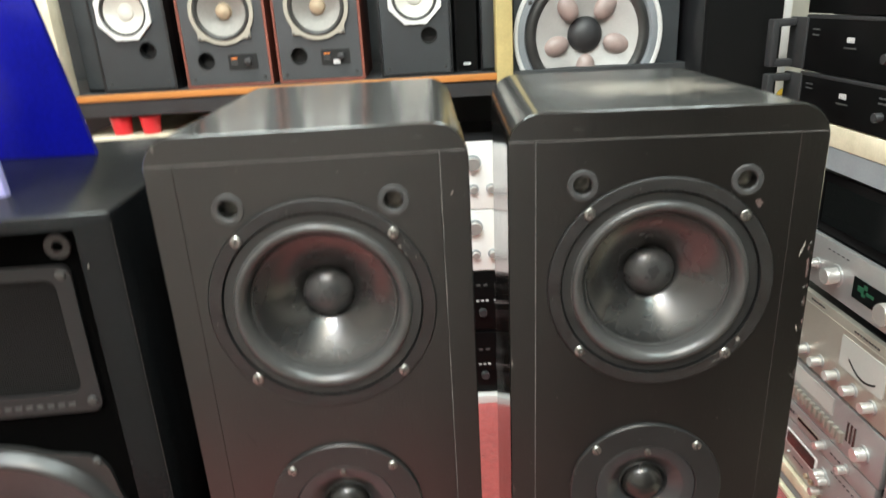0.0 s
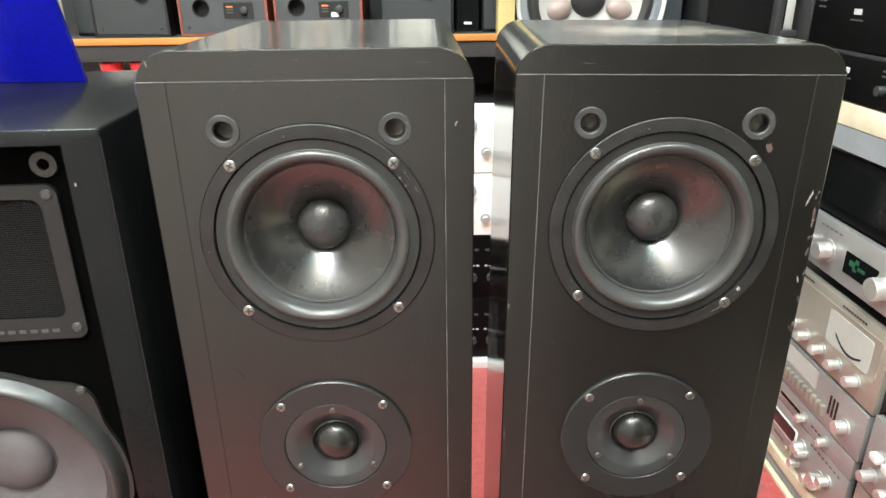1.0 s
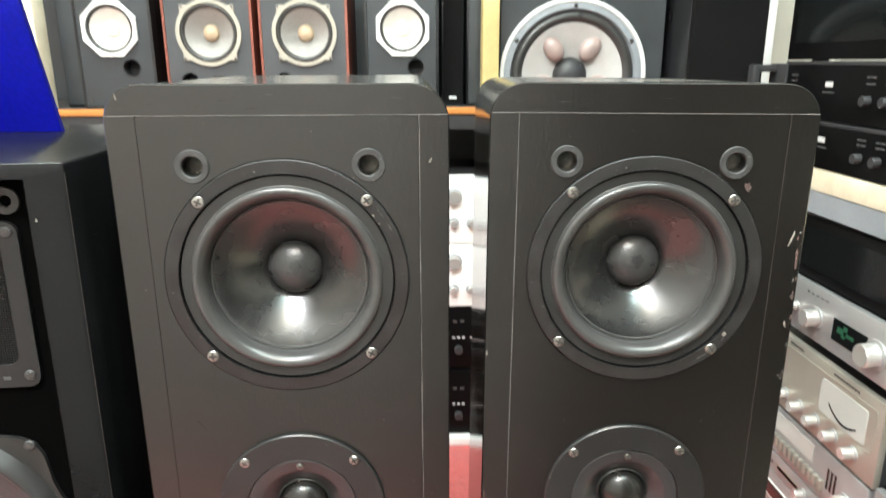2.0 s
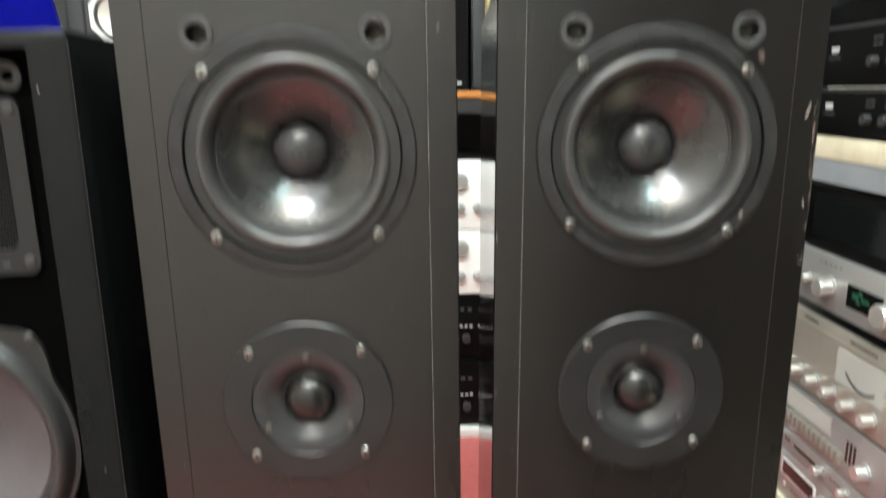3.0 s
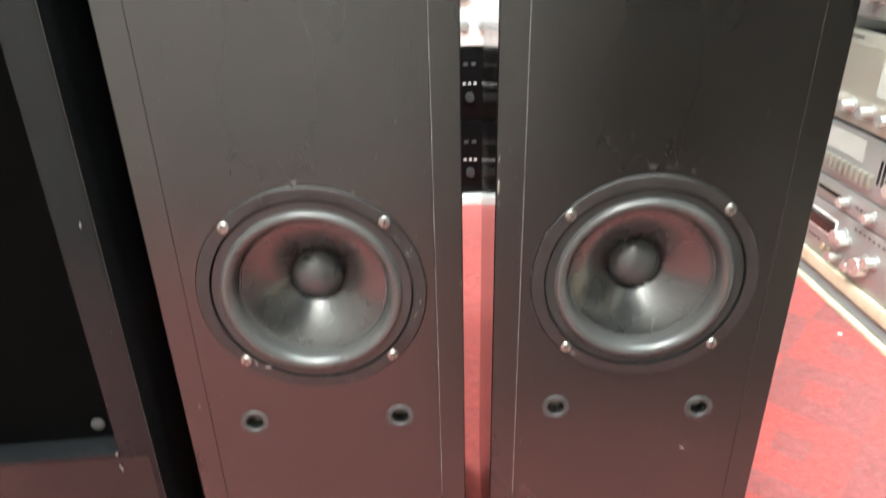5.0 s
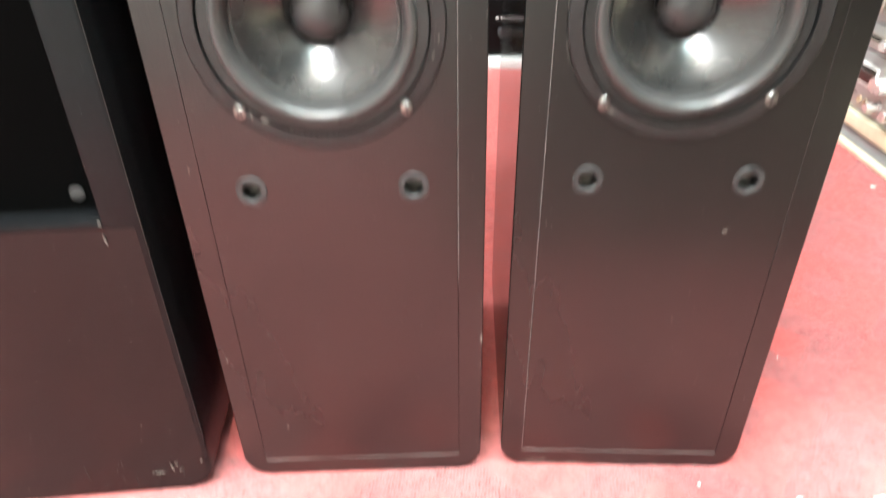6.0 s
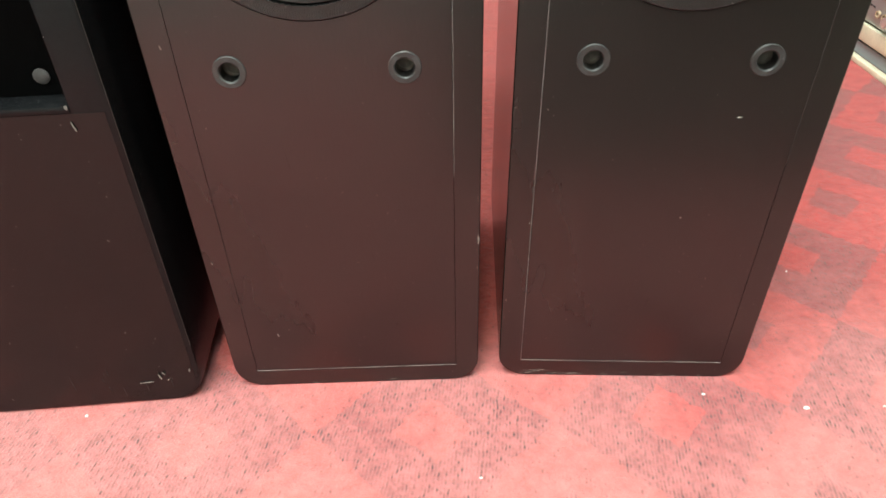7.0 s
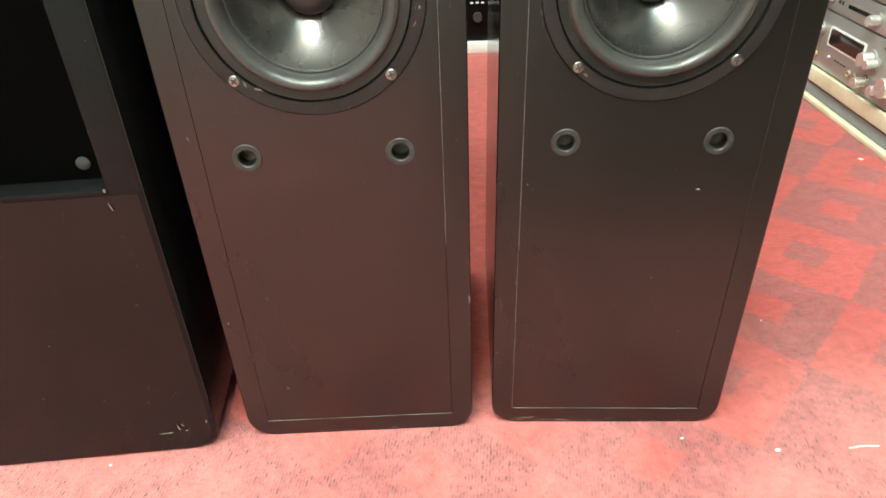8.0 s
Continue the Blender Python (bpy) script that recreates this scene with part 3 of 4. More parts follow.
def tower(m, label, veneer, joints, turn, low_sockets, skews=(0, 0, 0), shift=(0, 0, 0)):
    sp = thing("tower_speaker", m, label, "loudspeaker", "pair of tower speakers")
    hx = W / 2
    inner = [(-hx + SEAM, SEAM), (hx - SEAM, SEAM), (hx - SEAM, H - SEAM), (-hx + SEAM, H - SEAM)]
    outer = rr(-hx, hx, 0.0, H, 0.023, 8)
    # the wrap: front rim with a rounded arris, sides and back
    bm = bmesh.new()
    small = rr(-hx + 0.0008, hx - 0.0008, 0.0008, H - 0.0008, 0.0222, 8)
    edges = []
    front = [bm.verts.new((x, 0, z)) for x, z in small]
    rim = [bm.verts.new((x, 0.0008, z)) for x, z in outer]
    back = [bm.verts.new((x, D, z)) for x, z in outer]
    hole = [bm.verts.new((x, 0, z)) for x, z in inner]
    deep = [bm.verts.new((x, 0.004, z)) for x, z in inner]
    n = len(outer)
    for i in range(n):
        j = (i + 1) % n
        bm.faces.new((front[i], rim[i], rim[j], front[j]))
        bm.faces.new((rim[i], back[i], back[j], rim[j]))
        edges.append(bm.edges.get((front[i], front[j])))
    bm.faces.new(back)
    for i in range(4):
        j = (i + 1) % 4
        bm.faces.new((hole[i], hole[j], deep[j], deep[i]))
        edges.append(bm.edges.get((hole[i], hole[j])))
    bmesh.ops.triangle_fill(bm, use_beauty=True, use_dissolve=False, edges=edges, normal=(0, -1, 0))
    cab = part("cabinet", bm, veneer, sp, "black veneered cabinet with rounded corners")
    cab.data.materials.append(M_panel)
    for f in cab.data.polygons:
        if f.normal.y < -0.95:
            f.material_index = 1
    drivers = [circle(shift[0], 0.8105, 0.0778, 72), circle(0.001 + shift[2], 0.391, 0.0778, 72), circle(0, 0.643, 0.037)]
    sockets = [(-0.0535, 0.8835), (0.0535, 0.8835), *[(x, 0.2835) for x in low_sockets]]
    g = 0.0005
    panel = holed([(-hx + SEAM + g, SEAM + g), (hx - SEAM - g, SEAM + g), (hx - SEAM - g, H - SEAM - g), (-hx + SEAM + g, H - SEAM - g)],
                  drivers + [circle(x, z, 0.0062, 20) for x, z in sockets], 0.0, 0.020)
    part("front_panel", panel, M_panel, sp, "satin black front baffle")
    # joints between the panel and the wrap, rubbed pale or dark
    top, left, right, low = joints
    e = 0.00020
    part("joint", box(-hx + 0.001, hx - 0.001, -0.0004, 0.0006, H - SEAM - e, H - SEAM + e), top, sp)
    for side, worn, fade in ((-1, left, 0.02 if shift[0] else 0.43), (1, right, 0.205)):
        jx = side * (hx - SEAM)
        part("joint", box(jx - e, jx + e, -0.0003, 0.0006, max(SEAM, fade), H - SEAM - e), worn, sp)
        if fade > SEAM + 0.01:
            part("joint", box(jx - e * 0.6, jx + e * 0.6, -0.0001, 0.0006, SEAM + e, fade), M_panel, sp)
    part("joint", box(-hx + SEAM + e, hx - SEAM - e, -0.0003, 0.0006, SEAM - e, SEAM + e), low, sp)
    woofer(sp, shift[0], 0.8105, turn, skews[0])
    tweeter(sp, 0.0, 0.643 - shift[1], turn + 10, skews[1])
    woofer(sp, 0.001 + shift[2], 0.391, turn + 45, skews[2])
    for x, z in sockets:
        socket(sp, x, z)
    return sp


tower_a = tower(pose(0.0010, 0, 0), "black ash tower speaker with scuffed edges, standing on red carpet", M_veneer, (M_seam, M_seam_dark, M_seam, M_seam), 25, (-0.0530, 0.0550))
for x, z, w, h, tilt, mt in ((-0.060, 0.059, 0.0011, 0.0024, 15, M_chip), (0.102, 0.150, 0.0012, 0.007, 0, M_chip), (0.1015, 0.185, 0.0012, 0.004, 0, M_chip_brown),
                             (0.0915, 0.886, 0.0010, 0.0025, -30, M_chip), (-0.036, 0.3335, 0.0045, 0.0012, -8, M_chip), (-0.044, 0.3375, 0.0008, 0.0030, 20, M_chip),
                             (0.0555, 0.852, 0.0010, 0.0020, 40, M_chip), (0.0590, 0.847, 0.0012, 0.0008, 0, M_chip), (-0.094, 0.925, 0.0006, 0.003, 10, M_chip),
                             (-0.091, 0.300, 0.0008, 0.003, 12, M_chip), (0.045, 0.178, 0.0010, 0.0008, 0, M_chip_brown), 
                             (0.070, 0.372, 0.0008, 0.003, -30, M_chip), (0.0735, 0.382, 0.0008, 0.0018, -20, M_chip), (-0.097, 0.135, 0.0007, 0.002, 20, M_chip)):
    chip(tower_a, "paint_chip", x, z, w, h, tilt, mt, -0.0019 if (abs(x) < 0.075 and z > 0.3) else -0.0005)
tower_b = tower(pose(0.2253, -0.0023, -0.0006, -0.55, 0.47, -3.3), "black ash tower speaker with a pale rubbed patch on top", M_veneer_rub, (M_seam, M_seam, M_seam_dark, M_seam), 50, (-0.0545, 0.0525), (-2.4, 2.0, 1.8), (0.0008, 0.0014, -0.0012))
for x, z, w, h, tilt, mt in ((0.100, 0.822, 0.0016, 0.012, 0, M_chip_brown), (0.0955, 0.835, 0.0010, 0.009, -18, M_chip), (0.101, 0.795, 0.0013, 0.005, 0, M_chip_brown), (0.0985, 0.775, 0.0008, 0.004, 10, M_chip),
                             (0.062, 0.868, 0.0040, 0.0058, 4, M_chip_brown), (0.058, 0.768, 0.0022, 0.003, 30, M_chip), (0.045, 0.245, 0.0026, 0.0008, 0, M_chip),
                             (0.022, 0.166, 0.0010, 0.0009, 0, M_chip), 
                             (-0.1015, 0.752, 0.0010, 0.003, 0, M_chip), (-0.101, 0.640, 0.0010, 0.006, 0, M_chip_brown), (-0.1012, 0.46, 0.0010, 0.008, 0, M_chip), (-0.08, 0.25, 0.0006, 0.001, 0, M_chip),
                             (-0.086, 0.16, 0.0007, 0.001, 0, M_chip), (-0.045, 0.333, 0.004, 0.0008, -40, M_chip)):
    chip(tower_b, "paint_chip", x, z, w, h, tilt, mt, -0.0019 if (abs(x) < 0.075 and z > 0.3) else -0.0005)

wear = random.Random(5)
for sp, x0, x1, count in ((tower_a, -0.06, 0.085, 12), (tower_b, -0.088, -0.03, 22), (tower_b, -0.03, 0.09, 8)):
    for i in range(count):
        chip(sp, "edge_chip", wear.uniform(x0, x1), wear.uniform(0.0016, 0.0034) if wear.random() < 0.8 else wear.uniform(0.0034, 0.007), wear.uniform(0.0010, 0.0050), wear.uniform(0.0003, 0.0007), wear.uniform(-8, 8), wear.choice((M_chip, M_arris, M_chip_brown)), -0.0002)
for i in range(16):
    chip(tower_b, "edge_chip", wear.uniform(0.0990, 0.1022), wear.uniform(0.72, 0.86), wear.uniform(0.0004, 0.0012), wear.uniform(0.0008, 0.0040), wear.uniform(-10, 10), wear.choice((M_chip_brown, M_arris, M_chip_brown)), -0.0003)
    chip(tower_a if i % 2 else tower_b, "edge_chip", (0.1010 if i % 2 else -0.1010) + wear.uniform(-0.001, 0.001), wear.uniform(0.03, 0.55), wear.uniform(0.0003, 0.0008), wear.uniform(0.0006, 0.0030), wear.uniform(-10, 10), wear.choice((M_chip, M_chip_brown)), -0.0003)

# fine rubbed strokes on the top bands, and specks on the baffles
for i in range(16):
    sp = tower_b if i % 3 else tower_a
    chip(sp, "scuff", wear.uniform(-0.085, 0.085), 0.9165 + 0.010 * wear.random() ** 0.6, wear.uniform(0.002, 0.008), wear.uniform(0.00018, 0.0004), wear.uniform(-4, 4), M_seam_dark if i % 4 else M_arris, -0.0002)
for i in range(26):
    sp = tower_a if i % 2 else tower_b
    chip(sp, "speck", wear.uniform(-0.08, 0.08), wear.choice((wear.uniform(0.03, 0.26), wear.uniform(0.47, 0.57), wear.uniform(0.70, 0.73), wear.uniform(0.892, 0.912))), wear.uniform(0.0003, 0.0006), wear.uniform(0.0003, 0.0006), 0, M_chip, -0.0002)


# rubbed arcs round the driver rings
def ring_scuffs(sp, cx, cz, r, a0, a1, count):
    for i in range(count):
        a = radians(wear.uniform(a0, a1))
        q = r + wear.uniform(-0.0007, 0.0007)
        chip(sp, "scuff", cx + q * math.cos(a), cz + q * math.sin(a), wear.uniform(0.0010, 0.0042), wear.uniform(0.0002, 0.00045), math.degrees(a) + 90, M_arris if i % 3 else M_chip, -0.0019 if q < 0.0765 else -0.0003)


ring_scuffs(tower_a, 0.001, 0.391, 0.0712, -12, 36, 9)
ring_scuffs(tower_a, 0.001, 0.391, 0.0795, 48, 112, 10)
ring_scuffs(tower_b, 0.0, 0.391, 0.0825, 72, 108, 8)
ring_scuffs(tower_b, 0.0, 0.391, 0.0785, 150, 205, 7)
ring_scuffs(tower_a, 0.0, 0.8105, 0.0742, 18, 40, 6)
ring_scuffs(tower_b, 0.0, 0.8105, 0.0738, 296, 322, 5)
# faint strokes on the baffles
for i in range(18):
    sp = tower_a if i % 2 else tower_b
    chip(sp, "scratch", wear.uniform(-0.085, 0.085), wear.choice((wear.uniform(0.04, 0.26), wear.uniform(0.47, 0.57), wear.uniform(0.70, 0.73))), wear.uniform(0.00015, 0.0003), wear.uniform(0.002, 0.009), wear.uniform(-35, 35), M_seam_dark, -0.0002)


# ---- the three-way speaker beside them ----
def studio_speaker(m):
    sp = thing("floor_speaker", m, "black floor speaker with a meshed horn and grey woofer", "loudspeaker")
    w, h, d, st = 0.264, 0.887, 0.30, 0.0245
    BX, BY = -0.0005, 0.0105
    hx = w / 2
    outer = rr(-hx, hx, 0, h, 0.004, 3)
    bm = bmesh.new()
    low_r = [(x, z) for x, z in rr(-hx, hx, 0, h, 0.026, 6) if z < h / 2]
    top_r = [(x, z) for x, z in rr(-hx, hx, 0, h, 0.003, 3) if z > h / 2]
    outer = top_r + low_r
    b = 0.003
    front = [bm.verts.new((x * (hx - b) / hx, 0, b + z * (h - 2 * b) / h)) for x, z in outer]
    mid = [bm.verts.new((x * (hx - b * 0.3) / hx, b * 0.3, b * 0.3 + z * (h - 0.6 * b) / h)) for x, z in outer]
    rim = [bm.verts.new((x, b, z)) for x, z in outer]
    back = [bm.verts.new((x, d, z)) for x, z in outer]
    win = [(-hx + st, 0.268), (hx - st, 0.268), (hx - st, h - 0.010), (-hx + st, h - 0.010)]
    hole = [bm.verts.new((x, 0, z)) for x, z in win]
    deep = [bm.verts.new((x, 0.022, z)) for x, z in win]
    edges = []
    n = len(outer)
    for i in range(n):
        j = (i + 1) % n
        bm.faces.new((front[i], mid[i], mid[j], front[j]))
        bm.faces.new((mid[i], rim[i], rim[j], mid[j]))
        bm.faces.new((rim[i], back[i], back[j], rim[j]))
        edges.append(bm.edges.get((front[i], front[j])))
    bm.faces.new(back)
    for i in range(4):
        j = (i + 1) % 4
        bm.faces.new((hole[i], hole[j], deep[j], deep[i]))
        edges.append(bm.edges.get((hole[i], hole[j])))
    bmesh.ops.triangle_fill(bm, use_beauty=True, use_dissolve=False, edges=edges, normal=(0, -1, 0))
    part("cabinet", bm, M_cframe, sp, "black cabinet with a raised front frame")
    part("baffle", holed(win, [circle(BX, 0.612, 0.094)], 0.0195, 0.03), M_cbaffle, sp, "matt black recessed baffle")
    low_face = [(-hx + 0.0045, 0.2635), *[(x, z) for x, z in rr(-hx + 0.0045, hx - 0.0045, 0.0045, 0.30, 0.0225, 6) if z < 0.1], (hx - 0.0045, 0.2635)]
    part("lower_panel", slab(low_face, -0.0004, 0.004), M_clower, sp, "scratched black lower panel")
    part("ledge", box(-hx + st, hx - st, -0.001, 0.020, 0.264, 0.2685, 0.0012), M_cframe, sp, "thin worn ledge")
    part("worn_edge", box(hx - 0.0008, hx - 0.00045, 0.0008, 0.0012, 0.06, h - 0.006), M_seam_dark, sp, "arris rubbed pale")
    # horn plate with mesh
    px, pz0, pz1 = 0.0915, 0.735, 0.848
    plate = part("horn_plate", holed(rr(BX - px, BX + px, pz0, pz1, 0.008), [rr(BX - px + 0.0115, BX + px - 0.0115, pz0 + 0.016, pz1 - 0.0095, 0.008)], BY + 0.0055, 0.006), M_hornplate, sp, "black horn plate with rounded corners")
    part("mesh", slab(rr(BX - px + 0.010, BX + px - 0.010, pz0 + 0.015, pz1 - 0.008, 0.008), BY + 0.0075, BY + 0.0085), M_mesh, plate, "fine black wire mesh")
    for k, (sx, z) in enumerate(((-1, pz1 - 0.0065), (1, pz1 - 0.0065), (-1, pz0 + 0.0085), (1, pz0 + 0.0085))):
        screw(plate, BX + sx * (px - 0.0065), z, BY + 0.0055, 0.0040, 20 + 31 * k).data.materials[0] = M_socket
    for i in range(14):
        x = -0.030 + i * 0.0075
        part("print_mark", box(x, x + 0.0045, BY + 0.0051, BY + 0.0056, pz0 + 0.0055, pz0 + 0.0080), M_printdim, plate)
    # woofer
    lobes = []
    for i in range(72):
        a = 2 * math.pi * i / 72
        k = max(0.0, math.cos(4 * (a - math.pi / 4))) ** 3
        lobes.append((BX + 0.0995 * math.cos(a) * (1 + 0.13 * k), 0.612 + 0.0995 * math.sin(a) * (1 + 0.13 * k)))
    wf = part("woofer", holed(lobes, [circle(BX, 0.612, 0.0955, 72)], BY + 0.0055, 0.006), M_basket, sp, "black lobed woofer frame")
    roll = [(0.0965 - 0.0165 * i / 12, BY + 0.006 + 0.002 * i / 12 - 0.0105 * math.sin(math.pi * i / 12)) for i in range(13)]
    part("surround", lathe(roll + [(0.0780, BY + 0.0085)], BX, 0.612, 96), M_studioroll, wf, "black rubber roll surround")
    part("cone", lathe([(0.0805 - 0.0545 * i / 12, BY + 0.0085 + 0.0290 * (i / 12) ** 0.9) for i in range(13)], BX, 0.612, 96), M_greycone, wf, "grey paper cone")
    cap = [(0.0285 * math.cos(a), BY + 0.0355 - 0.013 * math.sin(a)) for a in [radians(90 * i / 9) for i in range(9)]]
    part("dust_cap", lathe([(0.0300, BY + 0.0365), (0.0298, BY + 0.0345)] + cap + [(0, BY + 0.0225)], BX, 0.612, 48), M_greycone, wf, "grey dust cap")
    for k, (sx, sz) in enumerate(((-1, 1), (1, 1), (-1, -1), (1, -1))):
        screw(wf, BX + sx * 0.0765, 0.612 + sz * 0.0790, BY + 0.0055, 0.0042, 40 * k).data.materials[0] = M_socket
    for x in (-0.0865, 0.0865):
        socket(sp, BX + x, 0.861, 0.0088, BY + 0.0085, 0.0036)
    part("plug", lathe([(0.0050, 0.0205), (0.0050, 0.0187), (0.004, 0.0182), (0, 0.0180)], BX + 0.0890, 0.281, 20), M_socket, sp, "small grey plug")
    part("plug", lathe([(0.0050, 0.0205), (0.0050, 0.0187), (0.004, 0.0182), (0, 0.0180)], BX - 0.0890, 0.281, 20), M_socket, sp, "small grey plug")
    part("badge", slab(rr(-0.016, -0.004, 0.190, 0.202, 0.002), -0.0022, 0.0), M_badge, sp, "small orange badge")
    for x, z, cw, ch, tilt in ((0.100, 0.030, 0.0007, 0.0050, 15), (0.104, 0.033, 0.0006, 0.0030, 30), (0.106, 0.026, 0.0012, 0.0010, 0), (0.088, 0.0245, 0.009, 0.0004, 3), (0.106, 0.268, 0.0016, 0.0022, 0), (0.1065, 0.255, 0.0007, 0.006, 12), (0.124, 0.45, 0.0008, 0.003, 0), (0.121, 0.60, 0.001, 0.001, 0), (0.112, 0.852, 0.001, 0.0016, 0), (0.125, 0.035, 0.001, 0.003, 0)):
        chip(sp, "scuff", x, z, cw, ch, tilt, M_chip, -0.0016)
    for i in range(13):
        chip(sp, "scuff", 0.02 + 0.09 * wear.random(), wear.uniform(0.012, 0.040), wear.uniform(0.0002, 0.0004), wear.uniform(0.003, 0.010), wear.uniform(-3, 6), M_seam_dark, -0.0006)
    return sp


studio_speaker(pose(-0.2585, -0.0195, 0.0005, -0.6, 0, 3.5))

# blue acrylic pieces standing on it
stand = thing("acrylic_stand", pose(-0.36, 0.14, 0.8853), "deep blue acrylic display stand with a slanted edge, on a speaker", "display stand")
part("back_sheet", slab([(-0.14, 0.0), (0.1290, 0.0), (0.0600, 0.383), (-0.14, 0.383)], 0.070, 0.076, 0.001), M_blue, stand, "deep blue glossy sheet")
part("front_sheet", slab([(0.0, 0.0), (0.1330, 0.0), (0.1280, 0.098), (0.0, 0.133)], -0.082, -0.076, 0.001), M_lav, stand, "pale lavender sheet")


# ---- shelves along the back ----
SY = 1.12
structure("shelf_back", box(-0.98, 0.72, SY + 0.004, 1.58, 0.797, 0.846, 0.002), M_darkboard, "dark board shelf that carries a row of speakers")
structure("trim_shelf", box(-0.72, 0.245, SY - 0.003, SY + 0.004, 0.832, 0.8465, 0.002), M_orange, "orange wooden edge strip of the shelf")
structure("post_left", box(-0.775, -0.697, SY - 0.02, SY + 0.03, 0.0, 2.2, 0.002), M_cream, "cream painted shelf upright")
structure("post_right", box(0.238, 0.274, SY - 0.01, SY + 0.04, 0.0, 2.2, 0.002), M_mustard, "mustard painted shelf upright")
structure("shelf_low", box(-0.71, -0.10, SY + 0.01, 1.58, 0.735, 0.752, 0.002), M_cream, "cream lower shelf board")
structure("plinth", box(-0.98, 0.72, SY - 0.006, 1.5, 0.0, 0.0225, 0.002), M_white, "white painted plinth under the shelves")
structure("backing", box(-0.98, 0.72, 1.585, 1.615, 0.0, 2.2), M_darkboard, "dark back of the shelving")


def bookshelf(x0, x1, z0, style, label):
    """A small speaker on the shelf: box, driver, port, tweeter plate and screws."""
    y = 1.15
    w = x1 - x0
    h = 0.38
    sp = thing("bookshelf_speaker", pose((x0 + x1) / 2, y, z0), label, "loudspeaker", "row of small speakers on the shelf")
    hx = w / 2
    part("cabinet", box(-hx, hx, 0.030, 0.24, 0, h, 0.002), M_redwood if style == "ear" else M_blackbox, sp, "red-brown wooden cabinet" if style == "ear" else "black cabinet")
    if style == "ear":
        cx, cz, r = 0.002, 1.006 - z0, 0.070
        px, pz = -0.047, 0.904 - z0
    else:
        cx, cz, r = (-0.007 if x0 < -0.3 else 0.002), (1.015 - z0), 0.058
        px, pz = 0.030, 0.933 - z0
    part("edge_frame", holed(rr(-hx, hx, 0, h, 0.002, 2), [rr(-hx + 0.0055, hx - 0.0055, 0.0055, h - 0.0055, 0.003, 2)], -0.001, 0.032), M_redwood if style == "ear" else M_blackbox, sp)
    part("baffle", holed(rr(-hx + 0.006, hx - 0.006, 0.006, h - 0.006, 0.003, 2), [circle(px, pz, 0.0175, 28), circle(cx, cz, r * 0.86, 48)], 0.0, 0.03), M_slate if style == "ear" else M_darkslate, sp, "slate grey front")
    part("port", lathe([(0.0195, 0.002), (0.0190, -0.001), (0.0172, -0.001), (0.0165, 0.004), (0.0165, 0.028), (0, 0.028)], px, pz, 32), M_hole, sp, "round black port")
    if style == "ear":
        eared = [(r * math.cos(a) * (1 + 0.16 * max(0, math.cos(4 * (a - math.pi / 4))) ** 14), r * math.sin(a) * (1 + 0.16 * max(0, math.cos(4 * (a - math.pi / 4))) ** 14)) for a in [2 * math.pi * i / 96 for i in range(96)]]
        d = part("driver", holed([(cx + a, cz + b) for a, b in eared], [circle(cx, cz, r * 0.88, 60)], -0.006, 0.008), M_beige, sp, "beige cast frame with four ears")
        roll = [(r * (0.89 - 0.15 * i / 8), 0.0 - 0.006 * math.sin(math.pi * i / 8)) for i in range(9)]
        part("surround", lathe(roll, cx, cz, 60), M_rubber, d)
        part("cone", lathe([(r * 0.75, 0.0), (r * 0.5, 0.012), (r * 0.24, 0.022)], cx, cz, 60), M_pulp, d, "grey pulp cone")
        part("dust_cap", lathe([(r * 0.26, 0.022), (r * 0.22, 0.012), (r * 0.12, 0.007), (0, 0.006)], cx, cz, 32), M_tan, d, "tan dust cap")
        for k in range(4):
            a = math.pi / 4 + k * math.pi / 2
            screw(d, cx + r * 1.09 * math.cos(a), cz + r * 1.09 * math.sin(a), -0.006, 0.004, 20)
        lp = part("label_plate", slab(rr(0.002, 0.066, 0.882 - z0, 0.915 - z0, 0.002), -0.0015, 0.002), M_hole, sp, "small black label plate")
        for i in range(3):
            part("print_mark", box(0.008, 0.022, -0.0021, -0.0014, 0.905 - z0 - i * 0.006, 0.908 - z0 - i * 0.006), M_printdim if i else M_badge, lp)
        part("knob", lathe([(0.008, -0.001), (0.008, -0.008), (0.006, -0.009), (0, -0.009)], 0.046, 0.899 - z0, 20), M_gearside, lp)
        if x0 > -0.3:
            part("sticker", box(0.028, 0.044, -0.0030, -0.0012, 0.883 - z0, 0.893 - z0), M_print, lp, "small white sticker")
        tw = part("tweeter_plate", slab(rr(cx - 0.055, cx + 0.055, 1.068 - z0 + 0.012, 1.17 - z0, 0.004), -0.004, 0.002, 0.0015), M_white, sp, "white square tweeter plate")
        part("tweeter_frame", slab(rr(cx - 0.034, cx + 0.034, 1.092 - z0, 1.155 - z0, 0.003), -0.007, -0.004, 0.001), M_alu, tw, "silver tweeter frame")
        for sx in (-0.048, 0.048):
            screw(tw, cx + sx, 1.087 - z0, -0.004, 0.003, 20)
    else:
        octo = [(cx + r * 1.08 * math.cos(math.pi / 8 + i * math.pi / 4), cz + r * 1.08 * math.sin(math.pi / 8 + i * math.pi / 4)) for i in range(8)]
        d = part("driver", holed(octo, [circle(cx, cz, r * 0.86, 48)], -0.006, 0.008), M_white, sp, "white eight-sided driver frame")
        roll = [(r * (0.87 - 0.13 * i / 8), 0.001 - 0.006 * math.sin(math.pi * i / 8)) for i in range(9)]
        part("surround", lathe(roll, cx, cz, 60), M_rubber, d)
